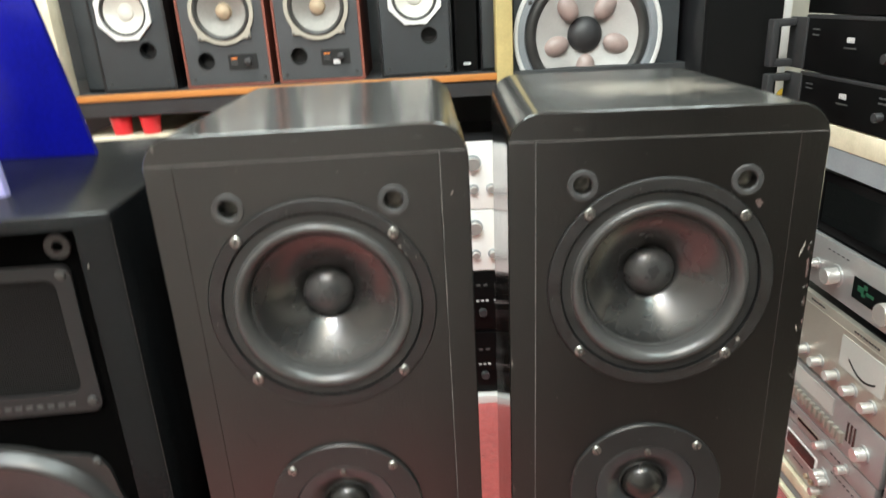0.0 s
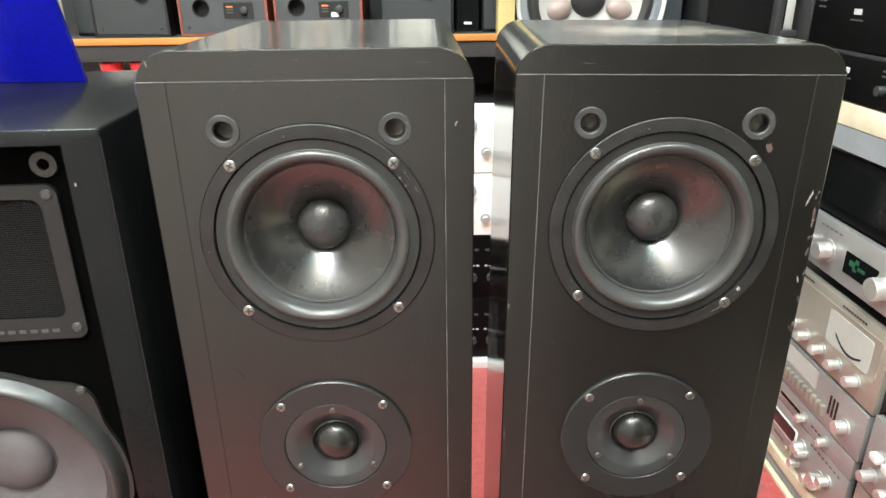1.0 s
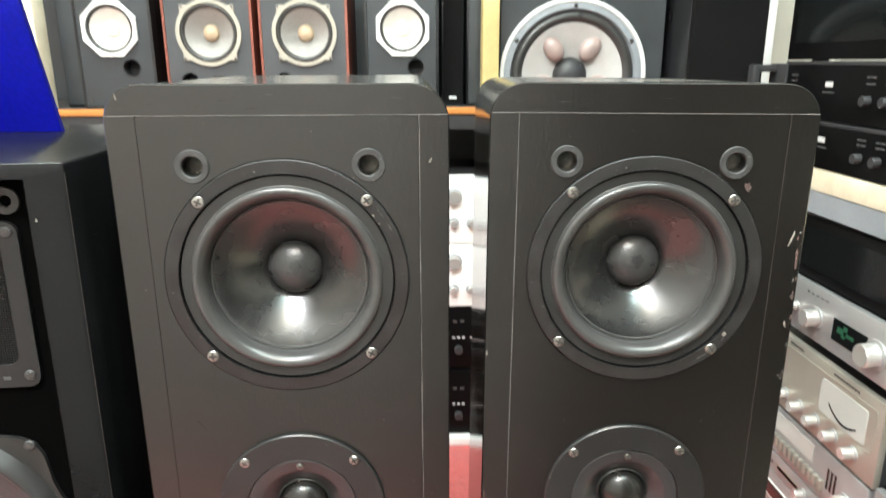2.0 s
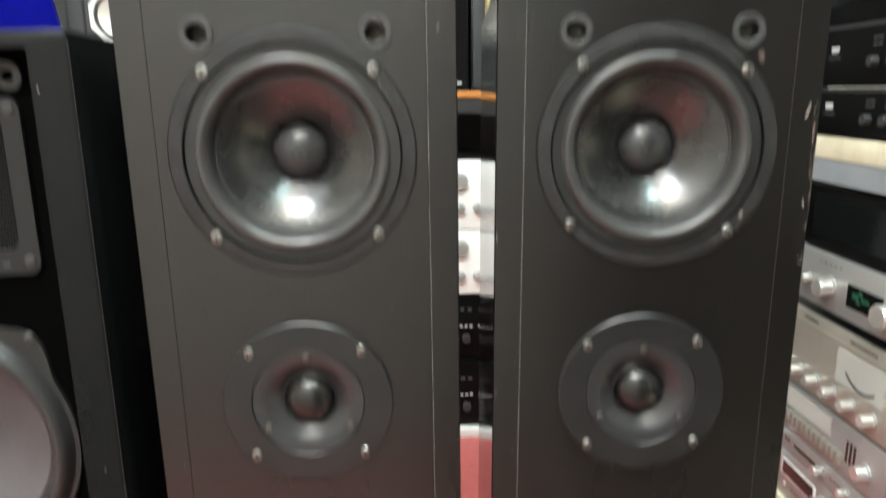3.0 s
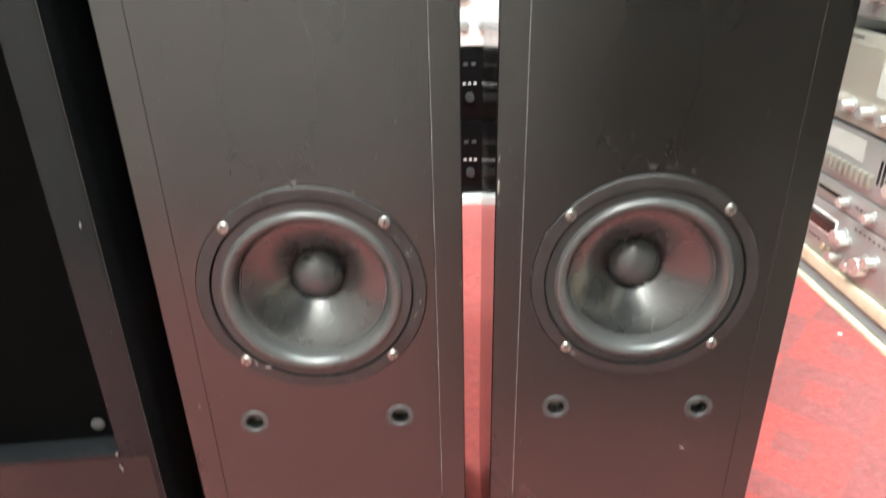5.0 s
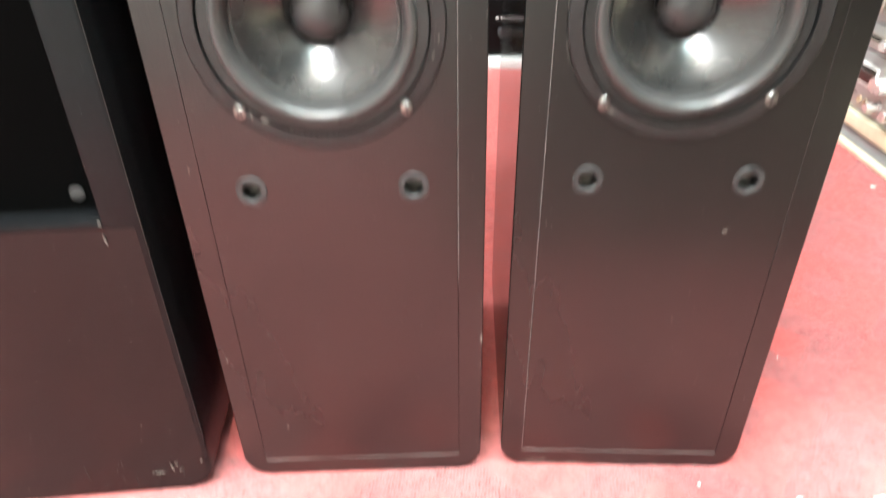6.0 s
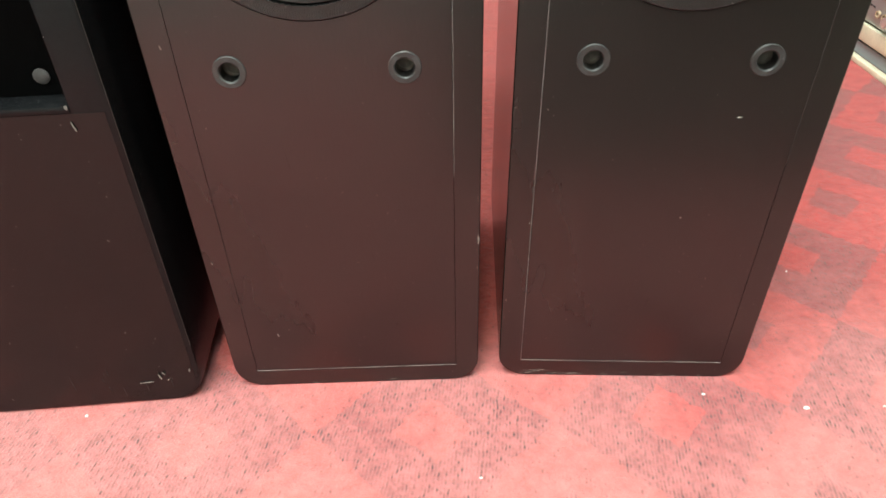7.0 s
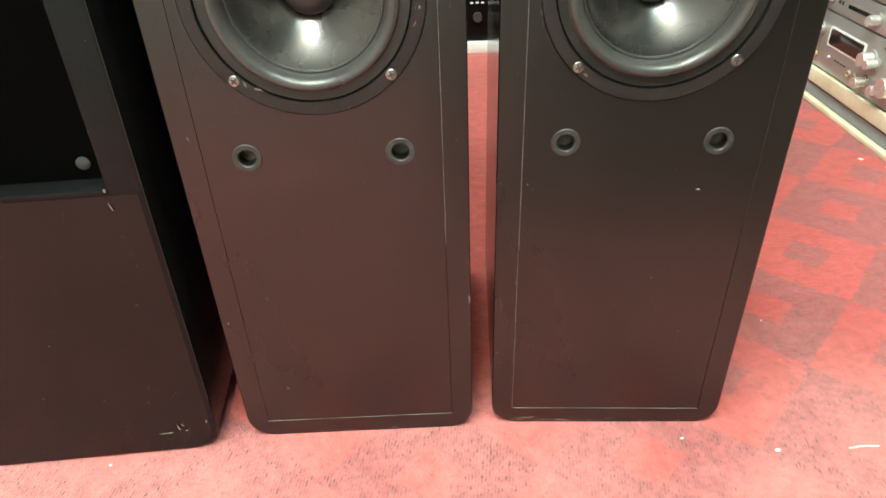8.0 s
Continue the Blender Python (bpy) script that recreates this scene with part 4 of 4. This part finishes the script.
        part("cone", lathe([(r * 0.76, 0.0), (r * 0.5, 0.008), (r * 0.3, 0.013), (r * 0.28, 0.009), (0, 0.004)], cx, cz, 60), M_whitecone, d, "cream white cone")
        tw = part("tweeter_plate", slab([(cx + 0.042 * math.cos(math.pi / 8 + i * math.pi / 4), 1.135 - z0 + 0.042 * math.sin(math.pi / 8 + i * math.pi / 4)) for i in range(8)], -0.004, 0.002, 0.001), M_white, sp, "white eight-sided tweeter plate")
        part("dome", lathe([(0.02, -0.004), (0.016, -0.010), (0, -0.013)], cx, 1.135 - z0, 24), M_pulp, tw)
    for sx in (-1, 1):
        screw(sp, sx * (hx - 0.018), 0.018, 0.0, 0.004, 30).data.materials[0] = M_socket
    return sp


ZS = 0.8465
bookshelf(-0.640, -0.476, ZS, "octo", "black shelf speaker with a white octagonal driver")
bookshelf(-0.453, -0.261, ZS, "ear", "slate grey speaker with a beige eared driver")
bookshelf(-0.247, -0.055, ZS, "ear", "slate grey speaker with a white sticker on its plate")
bookshelf(-0.018, 0.144, ZS, "octo", "black shelf speaker with a white driver and round port")


def slim(x0, x1, y, label, mark):
    sp = thing("slim_speaker", pose((x0 + x1) / 2, y, ZS), label, "loudspeaker")
    hx = (x1 - x0) / 2
    part("cabinet", box(-hx, hx, 0, 0.2, 0, 0.42, 0.003), M_blackbox, sp)
    part("grille", slab(rr(-hx + 0.004, hx - 0.004, 0.006, 0.414, 0.004, 2), -0.006, 0.0, 0.002), M_mesh if mark else M_darkslate, sp, "black cloth grille")
    if mark:
        part("badge", slab(rr(-0.009, 0.009, 0.015, 0.021, 0.0025), -0.008, -0.006), M_print, sp, "small pale badge")


slim(0.152, 0.203, 1.19, "slim black speaker with a small pale badge", True)
slim(0.208, 0.244, 1.17, "narrow dark speaker on the shelf", False)
slim(-0.694, -0.644, 1.19, "dark speaker standing at the end of the shelf", False)

# red cups under the shelf
for cx in (-0.622, -0.556):
    cup = finish("cup", lathe([(0.0, 0.0), (0.019, 0.0), (0.020, 0.002), (0.024, 0.040), (0.0225, 0.040), (0.018, 0.004), (0, 0.004)], 0, 0, 28), M_red)
    cup.matrix_world = pose(cx, 1.16, 0.752, 90, 0, 0)
    tagged(cup, "small red plastic cup on the cream shelf", "cup", "red cups")


def large_monitor():
    cx, cz = 0.446, 0.914
    base = 0.718
    sp = thing("monitor_speaker", pose(cx, 1.15, base), "large dark speaker with a pale bossed woofer cone", "loudspeaker")
    z, r = cz - base, 0.166
    part("cabinet", box(-0.166, 0.205, 0.034, 0.36, 0, 0.52, 0.004), M_blackbox, sp, "black cabinet")
    part("baffle", holed(rr(-0.164, 0.203, 0.002, 0.518, 0.003, 2), [circle(0, z, 0.142, 72)], 0.0, 0.035), M_darkslate, sp, "dark grey front")
    w = part("woofer", lathe([(r, 0.001), (r, -0.006), (r * 0.985, -0.008), (r * 0.95, -0.008), (r * 0.94, -0.004)], 0, z, 96), M_white, sp, "white woofer rim")
    part("gasket", lathe([(r * 0.945, -0.004), (r * 0.92, -0.006), (r * 0.86, -0.006), (r * 0.845, -0.002), (r * 0.835, 0.004)], 0, z, 96), M_grey, w, "grey gasket")
    roll = [(r * (0.84 - 0.15 * i / 8), 0.003 - 0.008 * math.sin(math.pi * i / 8)) for i in range(9)]
    part("surround", lathe(roll, 0, z, 96), M_rubber, w, "dark rolled surround")
    part("cone", lathe([(r * 0.69, 0.003), (r * 0.5, 0.014), (r * 0.22, 0.030)], 0, z, 96), M_palecone, w, "pale cone")
    cap = [(0.038 * math.cos(a), 0.026 - 0.022 * math.sin(a)) for a in [radians(90 * i / 8) for i in range(8)]]
    part("dust_cap", lathe([(0.040, 0.03)] + cap + [(0, 0.004)], 0, z, 48), M_gearside, w, "black dust cap")
    for k in range(5):
        a = radians(54 + 72 * k)
        bm = bmesh.new()
        bmesh.ops.create_uvsphere(bm, u_segments=24, v_segments=14, radius=1.0)
        for v in bm.verts:
            v.co = Vector((v.co.x * 0.031, v.co.y * 0.016, v.co.z * 0.022))
        bmesh.ops.rotate(bm, verts=bm.verts, cent=(0, 0, 0), matrix=Matrix.Rotation(-a, 3, "Y"))
        bmesh.ops.translate(bm, verts=bm.verts, vec=(0.072 * math.cos(a), 0.016, z + 0.072 * math.sin(a)))
        part("boss", bm, M_shadebump, w, "rounded boss of the cone, shade put into its pinkish brown colour")
    for k in range(6):
        a = radians(30 + 60 * k)
        screw(w, r * 0.895 * math.cos(a), z + r * 0.895 * math.sin(a), -0.007, 0.005, 20).data.materials[0] = M_socket
    return sp


large_monitor()
structure("shelf_monitor", box(0.285, 0.70, SY + 0.006, 1.58, 0.700, 0.718, 0.002), M_darkboard, "dark board under the large speaker")
dark = thing("dark_speaker", pose(0.745, 1.03, 0.0), "tall black speaker with a plain grille", "loudspeaker")
part("cabinet", box(-0.085, 0.075, 0.006, 0.40, 0, 1.45, 0.004), M_blackbox, dark)
part("grille", slab(rr(-0.083, 0.073, 0.004, 1.446, 0.004, 2), -0.010, 0.006, 0.003), M_mesh, dark, "black cloth grille")


# ---- components on the back shelf, seen between the towers ----
def deck(name, m, w, h, d, fascia, label, category="amplifier"):
    e = thing(name, m, label, category)
    part("case", box(-w / 2 + 0.004, w / 2 - 0.004, 0.012, d, 0.004, h - 0.002, 0.002), M_gearside, e)
    part("fascia", box(-w / 2, w / 2, 0.0, 0.012, 0.002, h, 0.0015), fascia, e, "front panel")
    for sx in (-1, 1):
        for y in (0.04, d - 0.04):
            part("foot", lathe([(0, 0.0), (0.014, 0.0), (0.014, 0.006), (0, 0.006)], 0, 0, 16), M_gearside, e).matrix_local = pose(sx * (w / 2 - 0.04), y, -0.001, 90, 0, 0)
    return e


def knob(e, x, z, r, length, material=None, ring=True):
    k = part("knob", lathe([(r, 0.0), (r, -length * 0.9), (r * 0.92, -length), (0, -length)], x, z, 28), material or M_knob, e, "turned metal knob")
    if ring:
        part("skirt", lathe([(r * 1.35, 0.0), (r * 1.3, -0.0025), (r, -0.003)], x, z, 28), M_alu, k)
    return k


def marks(e, x0, x1, z, n, w, h, material):
    for i in range(n):
        x = x0 + (x1 - x0) * (i + 0.5) / n
        part("print_mark", box(x - w / 2, x + w / 2, -0.0007, 0.0002, z - h / 2, z + h / 2), material, e)


low = deck("amplifier", pose(0.19, SY + 0.012, 0.0235), 0.44, 0.176, 0.33, M_blackgear, "black amplifier with small knobs and pale print")
high = deck("amplifier", pose(0.19, SY + 0.02, 0.2005), 0.44, 0.165, 0.33, M_blackgear, "black receiver with small pale print")
for e in (low, high):
    for i, x in enumerate((-0.09, -0.045, 0.0, 0.045)):
        knob(e, x, 0.055, 0.010, 0.014, M_gearside, False)
        marks(e, x - 0.018, x + 0.018, 0.085, 3, 0.007, 0.004, M_print)
        marks(e, x - 0.018, x + 0.018, 0.128, 2, 0.010, 0.006, M_printdim)
s_low = deck("tape_deck", pose(0.19, SY + 0.02, 0.3665), 0.43, 0.158, 0.30, M_silver, "silver tape deck with dark round controls", "tape deck")
s_top = deck("tuner", pose(0.19, SY + 0.02, 0.5255), 0.43, 0.165, 0.30, M_silver, "silver tuner with dark-edged knobs", "tuner")
for e in (s_low, s_top):
    for x in (-0.10, -0.055, -0.012, 0.03, 0.075):
        knob(e, x, 0.045 if e is s_low else 0.052, 0.009, 0.016, M_knob, False)
        part("knob_rim", lathe([(0.0125, 0.0), (0.0122, -0.002), (0.009, -0.002)], x, 0.045 if e is s_low else 0.052, 24), M_grey, e)
    knob(e, -0.012, 0.115, 0.016, 0.018, M_knob, False)
    part("knob_rim", lathe([(0.020, 0.0), (0.0195, -0.002), (0.016, -0.002)], -0.012, 0.115, 24), M_grey, e)


# ---- the rack with silver amplifiers ----
RX = 0.785
structure("rack_shelf_low", box(RX + 0.004, 1.35, -0.9, 1.02, 0.028, 0.056, 0.002), M_cream, "cream shelf board just above the floor")
structure("trim_low", box(RX - 0.004, RX + 0.004, -0.9, 1.02, 0.034, 0.058, 0.002), M_cream, "chipped cream edge of the low shelf")
structure("kick_board", box(RX + 0.002, RX + 0.02, -0.9, 1.02, 0.009, 0.0275), M_grey, "grey kick board under the shelf")
structure("baseboard", box(RX - 0.010, RX + 0.0015, -0.9, 1.02, 0.0, 0.009, 0.002), M_cream, "thin pale strip at the carpet's edge")
structure("rack_shelf_mid", box(RX + 0.004, 1.35, -0.9, 1.02, 0.724, 0.762, 0.003), M_cream, "cream shelf board that carries black amplifiers")
structure("rack_rail", box(RX + 0.006, RX + 0.03, -0.9, 1.02, 0.684, 0.7235), M_grey, "grey rail under the shelf")
structure("rack_upright", box(RX + 0.004, RX + 0.05, 1.0215, 1.06, 0.0, 2.2, 0.002), M_white, "pale upright at the rack's end")
structure("rack_back", box(1.351, 1.358, -0.9, 1.06, 0.0, 2.2), M_darkboard, "dark back of the rack")

SIDE = -90


def rack_deck(name, y_left, z, w, h, fascia, label, category="amplifier", d=0.34, x=RX):
    """A unit that faces the aisle; y_left is its left end as one stands before it."""
    return deck(name, pose(x + 0.004, y_left - w / 2, z, 0, 0, SIDE), w, h, d, fascia, label, category)


def at(w, y_left, y):
    """From a place along the rack to a place along the unit's front."""
    return (y_left - y) - w / 2


# black power amplifiers with rack handles
for k, (z, h) in enumerate(((0.7625, 0.080), (0.8435, 0.100), (0.9445, 0.13))):
    w, yl = 0.44, 0.875
    e = rack_deck("power_amplifier", yl, z, w, h, M_blackgear, "black power amplifier with grey rack handles" if k < 2 else "black component stacked on the amplifiers")
    part("top_edge", box(-w / 2, w / 2, -0.001, 0.010, h - 0.006, h + 0.0005, 0.001), M_handle, e)
    if k < 2:
        for sx in (-1, 1):
            bm = bmesh.new()
            xx = sx * (w / 2 + 0.022)
            box(xx - 0.030, xx + 0.030, -0.004, 0.004, 0.004, h - 0.004, 0.002, bm=bm)
            hd = part("rack_ear", bm, M_handle, e)
            bm = bmesh.new()
            box(xx - 0.014 - 0.012, xx - 0.014 + 0.012, -0.050, -0.036, 0.006, h - 0.006, 0.004, bm=bm)
            box(xx - 0.014 - 0.012, xx - 0.014 + 0.012, -0.045, -0.004, 0.006, 0.020, 0.004, bm=bm)
            box(xx - 0.014 - 0.012, xx - 0.014 + 0.012, -0.045, -0.004, h - 0.020, h - 0.006, 0.004, bm=bm)
            part("handle", bm, M_handle, hd, "grey bow handle")
        lx = at(w, yl, 0.732)
        marks(e, lx - 0.011, lx + 0.011, h * 0.56 + 0.006, 4, 0.0040, 0.009, M_print)
        marks(e, lx - 0.018, lx + 0.018, h * 0.56 - 0.007, 6, 0.004, 0.003, M_printdim)
        for x in (-0.185, 0.03, 0.075, 0.12, 0.165):
            marks(e, x - 0.012, x + 0.012, h * 0.76, 2, 0.010, 0.003, M_printdim)
            marks(e, x - 0.012, x + 0.012, h * 0.66, 2, 0.010, 0.003, M_printdim)
            if x > 0:
                knob(e, x, h * 0.4, 0.008, 0.012, M_gearside, False)
        marks(e, 0.10, 0.17, h * 0.25, 3, 0.006, 0.004, M_badge)
    else:
        part("window", box(-0.20, 0.20, -0.001, 0.001, 0.03, 0.11), M_glass, e, "dark glass window")
tape = finish("tape_roll", lathe([(0.012, 0), (0.018, 0), (0.018, 0.02), (0.012, 0.02), (0.012, 0)], 0, 0, 24), M_yellow)
tape.matrix_world = pose(RX + 0.03, 0.955, 0.7625 + 0.018, 0, 0, 0)
tagged(tape, "yellow roll of tape on the shelf", "tape roll")

# a black unit in the shade under the shelf, then the silver receiver below it
e = rack_deck("component", 0.93, 0.5625, 0.44, 0.112, M_blackgear, "black component with a dark glass front", x=RX + 0.012)
part("window", box(-0.05, 0.20, -0.001, 0.001, 0.02, 0.095), M_glass, e, "dark glass window")

w, yl = 0.45, 0.80
e = rack_deck("receiver", yl, 0.4635, w, 0.0975, M_alu, "silver receiver with a green lit display", "receiver")
knob(e, at(w, yl, 0.672), 0.044, 0.0155, 0.024)
knob(e, at(w, yl, 0.512), 0.044, 0.019, 0.026)
dw = part("display", box(at(w, yl, 0.622), at(w, yl, 0.535), -0.0012, 0.001, 0.026, 0.064), M_glass, e, "dark display window")
for i, (y, z, ww, hh) in enumerate(((0.600, 0.048, 0.016, 0.010), (0.588, 0.055, 0.010, 0.008), (0.575, 0.046, 0.020, 0.006), (0.592, 0.040, 0.010, 0.005))):
    x = at(w, yl, y)
    part("segment", box(x - ww / 2, x + ww / 2, -0.0018, -0.001, z - hh / 2, z + hh / 2), M_green, dw, "green lit segment")
marks(e, at(w, yl, 0.71), at(w, yl, 0.64), 0.083, 5, 0.006, 0.002, M_gearside)
knob(e, at(w, yl, 0.735), 0.044, 0.008, 0.014)

w, yl = 0.45, 0.92
e = rack_deck("stereo_amplifier", yl, 0.298, w, 0.146, M_champ, "champagne amplifier with a meter window and knobs")
for y in (0.832, 0.781, 0.730, 0.680, 0.629, 0.577, 0.524):
    knob(e, at(w, yl, y), 0.032, 0.0095, 0.022)
inset = part("inset_panel", slab(rr(at(w, yl, 0.76), at(w, yl, 0.484), 0.052, 0.128, 0.004), -0.0012, 0.001), M_champ, e, "recessed scale panel")
mw = part("meter_window", slab(rr(at(w, yl, 0.625), at(w, yl, 0.502), 0.058, 0.118, 0.006), -0.0024, -0.001), M_meter, e, "pale meter window")
arc = bmesh.new()
pts = [(at(w, yl, 0.598) + 0.075 * q, 0.083 - 0.024 * math.sin(math.pi * (0.15 + 0.72 * q)) + 0.010 * (1 - q)) for q in [i / 12 for i in range(13)]]
for (xa, za), (xb, zb) in zip(pts, pts[1:]):
    vs = [arc.verts.new((x, -0.0030, z)) for x, z in ((xa, za - 0.0022), (xb, zb - 0.0022), (xb, zb + 0.0022), (xa, za + 0.0022))]
    arc.faces.new(vs)
bmesh.ops.remove_doubles(arc, verts=arc.verts, dist=1e-5)
bmesh.ops.solidify(arc, geom=arc.faces[:], thickness=0.0008)
part("scale_arc", arc, M_hole, mw, "black curved scale")
marks(e, at(w, yl, 0.735), at(w, yl, 0.69), 0.137, 6, 0.005, 0.004, M_gearside)
marks(e, at(w, yl, 0.60), at(w, yl, 0.53), 0.136, 9, 0.005, 0.004, M_gearside)
marks(e, at(w, yl, 0.67), at(w, yl, 0.64), 0.085, 3, 0.006, 0.003, M_gearside)

w, yl = 0.45, 0.925
e = rack_deck("cassette_deck", yl, 0.200, w, 0.094, M_alu, "silver cassette deck with a row of keys", "cassette deck")
for i in range(12):
    x = at(w, yl, 0.76) + i * 0.0155
    part("key", box(x, x + 0.009, -0.008, 0.001, 0.018, 0.040, 0.0015), M_champ, e)
for i in range(3):
    x = at(w, yl, 0.575) + i * 0.010
    part("slot", box(x, x + 0.005, -0.001, 0.001, 0.030, 0.068), M_brownslot, e)
knob(e, at(w, yl, 0.523), 0.038, 0.012, 0.020)
part("window", box(at(w, yl, 0.80), at(w, yl, 0.62), -0.0012, 0.001, 0.050, 0.085), M_meter, e, "pale scale window")
marks(e, at(w, yl, 0.78), at(w, yl, 0.64), 0.067, 12, 0.006, 0.003, M_gearside)

w, yl = 0.45, 0.93
e = rack_deck("cassette_deck", yl, 0.0575, w, 0.098, M_alu, "silver cassette deck with a smoked window", "cassette deck")
cw = part("cassette_window", slab(rr(at(w, yl, 0.748), at(w, yl, 0.646), 0.049, 0.075, 0.003), -0.0025, 0.001, 0.0008), M_brownslot, e, "smoked cassette window")
part("window_frame", holed(rr(at(w, yl, 0.753), at(w, yl, 0.641), 0.0455, 0.0785, 0.004), [rr(at(w, yl, 0.7485), at(w, yl, 0.6455), 0.0485, 0.0755, 0.003)], -0.0018, 0.002), M_silver, cw, "thin silver frame")
for y, z, r in ((0.784, 0.0655, 0.010), (0.620, 0.0615, 0.0115), (0.604, 0.058, 0.0075), (0.620, 0.0235, 0.0085), (0.551, 0.0385, 0.0155), (0.575, 0.026, 0.0085), (0.530, 0.056, 0.0095)):
    knob(e, at(w, yl, y), z, r, 0.020)
for y in (0.779, 0.666, 0.648):
    part("jack", lathe([(0.0058, -0.001), (0.0058, -0.0045), (0.0034, -0.0045), (0.0034, 0.006), (0, 0.006)], at(w, yl, y), 0.0215, 18), M_tan, e, "brass headphone jack")
part("lamp", lathe([(0.0028, 0.0), (0.0028, -0.002), (0.0015, -0.0032), (0, -0.0034)], at(w, yl, 0.738), 0.0275, 14), M_white, e, "small pale indicator")
marks(e, at(w, yl, 0.72), at(w, yl, 0.68), 0.028, 4, 0.006, 0.0025, M_gearside)
marks(e, at(w, yl, 0.60), at(w, yl, 0.50), 0.086, 8, 0.006, 0.0025, M_gearside)

e = rack_deck("tuner", yl, 0.1565, w, 0.0425, M_alu, "slim silver tuner with a long tuning slot", "tuner")
part("tuning_slot", slab(rr(at(w, yl, 0.720), at(w, yl, 0.648), 0.0175, 0.0235, 0.002), -0.0015, 0.001), M_glass, e, "long dark tuning slot")
part("slot_frame", holed(rr(at(w, yl, 0.725), at(w, yl, 0.643), 0.0140, 0.0270, 0.003), [rr(at(w, yl, 0.7205), at(w, yl, 0.6475), 0.0170, 0.0240, 0.002)], -0.0012, 0.002), M_champ, e)
for y, r in ((0.632, 0.0085), (0.775, 0.007), (0.560, 0.0085)):
    knob(e, at(w, yl, y), 0.0205, r, 0.018)
marks(e, at(w, yl, 0.61), at(w, yl, 0.575), 0.021, 3, 0.007, 0.003, M_gearside)
marks(e, at(w, yl, 0.755), at(w, yl, 0.735), 0.021, 2, 0.006, 0.006, M_gearside)

w, yl = 0.45, 0.462
e = rack_deck("stereo_amplifier", yl, 0.0575, w, 0.115, M_champ, "silver amplifier with square pale keys")
e2 = rack_deck("stereo_amplifier", yl, 0.1735, w, 0.135, M_alu, "silver amplifier with square pale keys and knobs")
for q in (e, e2):
    for y, z in ((0.430, 0.075), (0.40, 0.075), (0.372, 0.075)):
        x = at(w, yl, y)
        part("key", box(x - 0.010, x + 0.010, -0.012, 0.001, z - 0.006, z + 0.006, 0.002), M_white, q, "square pale key")
    for y in (0.435, 0.39, 0.345):
        knob(q, at(w, yl, y), 0.035, 0.010, 0.022)

# ---- litter on the carpet ----
for x, y, a, b in ((0.371, -0.045, 0.0030, 0.0018), (0.743, 0.502, 0.0045, 0.004), (0.292, -0.027, 0.0018, 0.0012), (-0.223, -0.028, 0.0015, 0.0014), (0.43, 0.13, 0.001, 0.001), (0.10, -0.10, 0.0015, 0.0010)):
    bm = bmesh.new()
    bmesh.ops.create_icosphere(bm, subdivisions=1, radius=1.0)
    for v in bm.verts:
        v.co = Vector((x + v.co.x * a, y + v.co.y * b, 0.0012 + v.co.z * 0.0012))
    tagged(finish("paper_scrap", bm, M_white), "tiny white scrap lying on the red carpet", "litter", "scraps on the carpet")
bm = bmesh.new()
for i in range(4):
    x = 0.434 + i * 0.0066
    box(x, x + 0.0070, -0.0462 + 0.0012 * math.sin(i * 0.9), -0.0453 + 0.0012 * math.sin(i * 0.9), 0.0002, 0.0014, bm=bm)
tagged(finish("thread", bm, M_white), "short white thread lying on the red carpet", "litter")
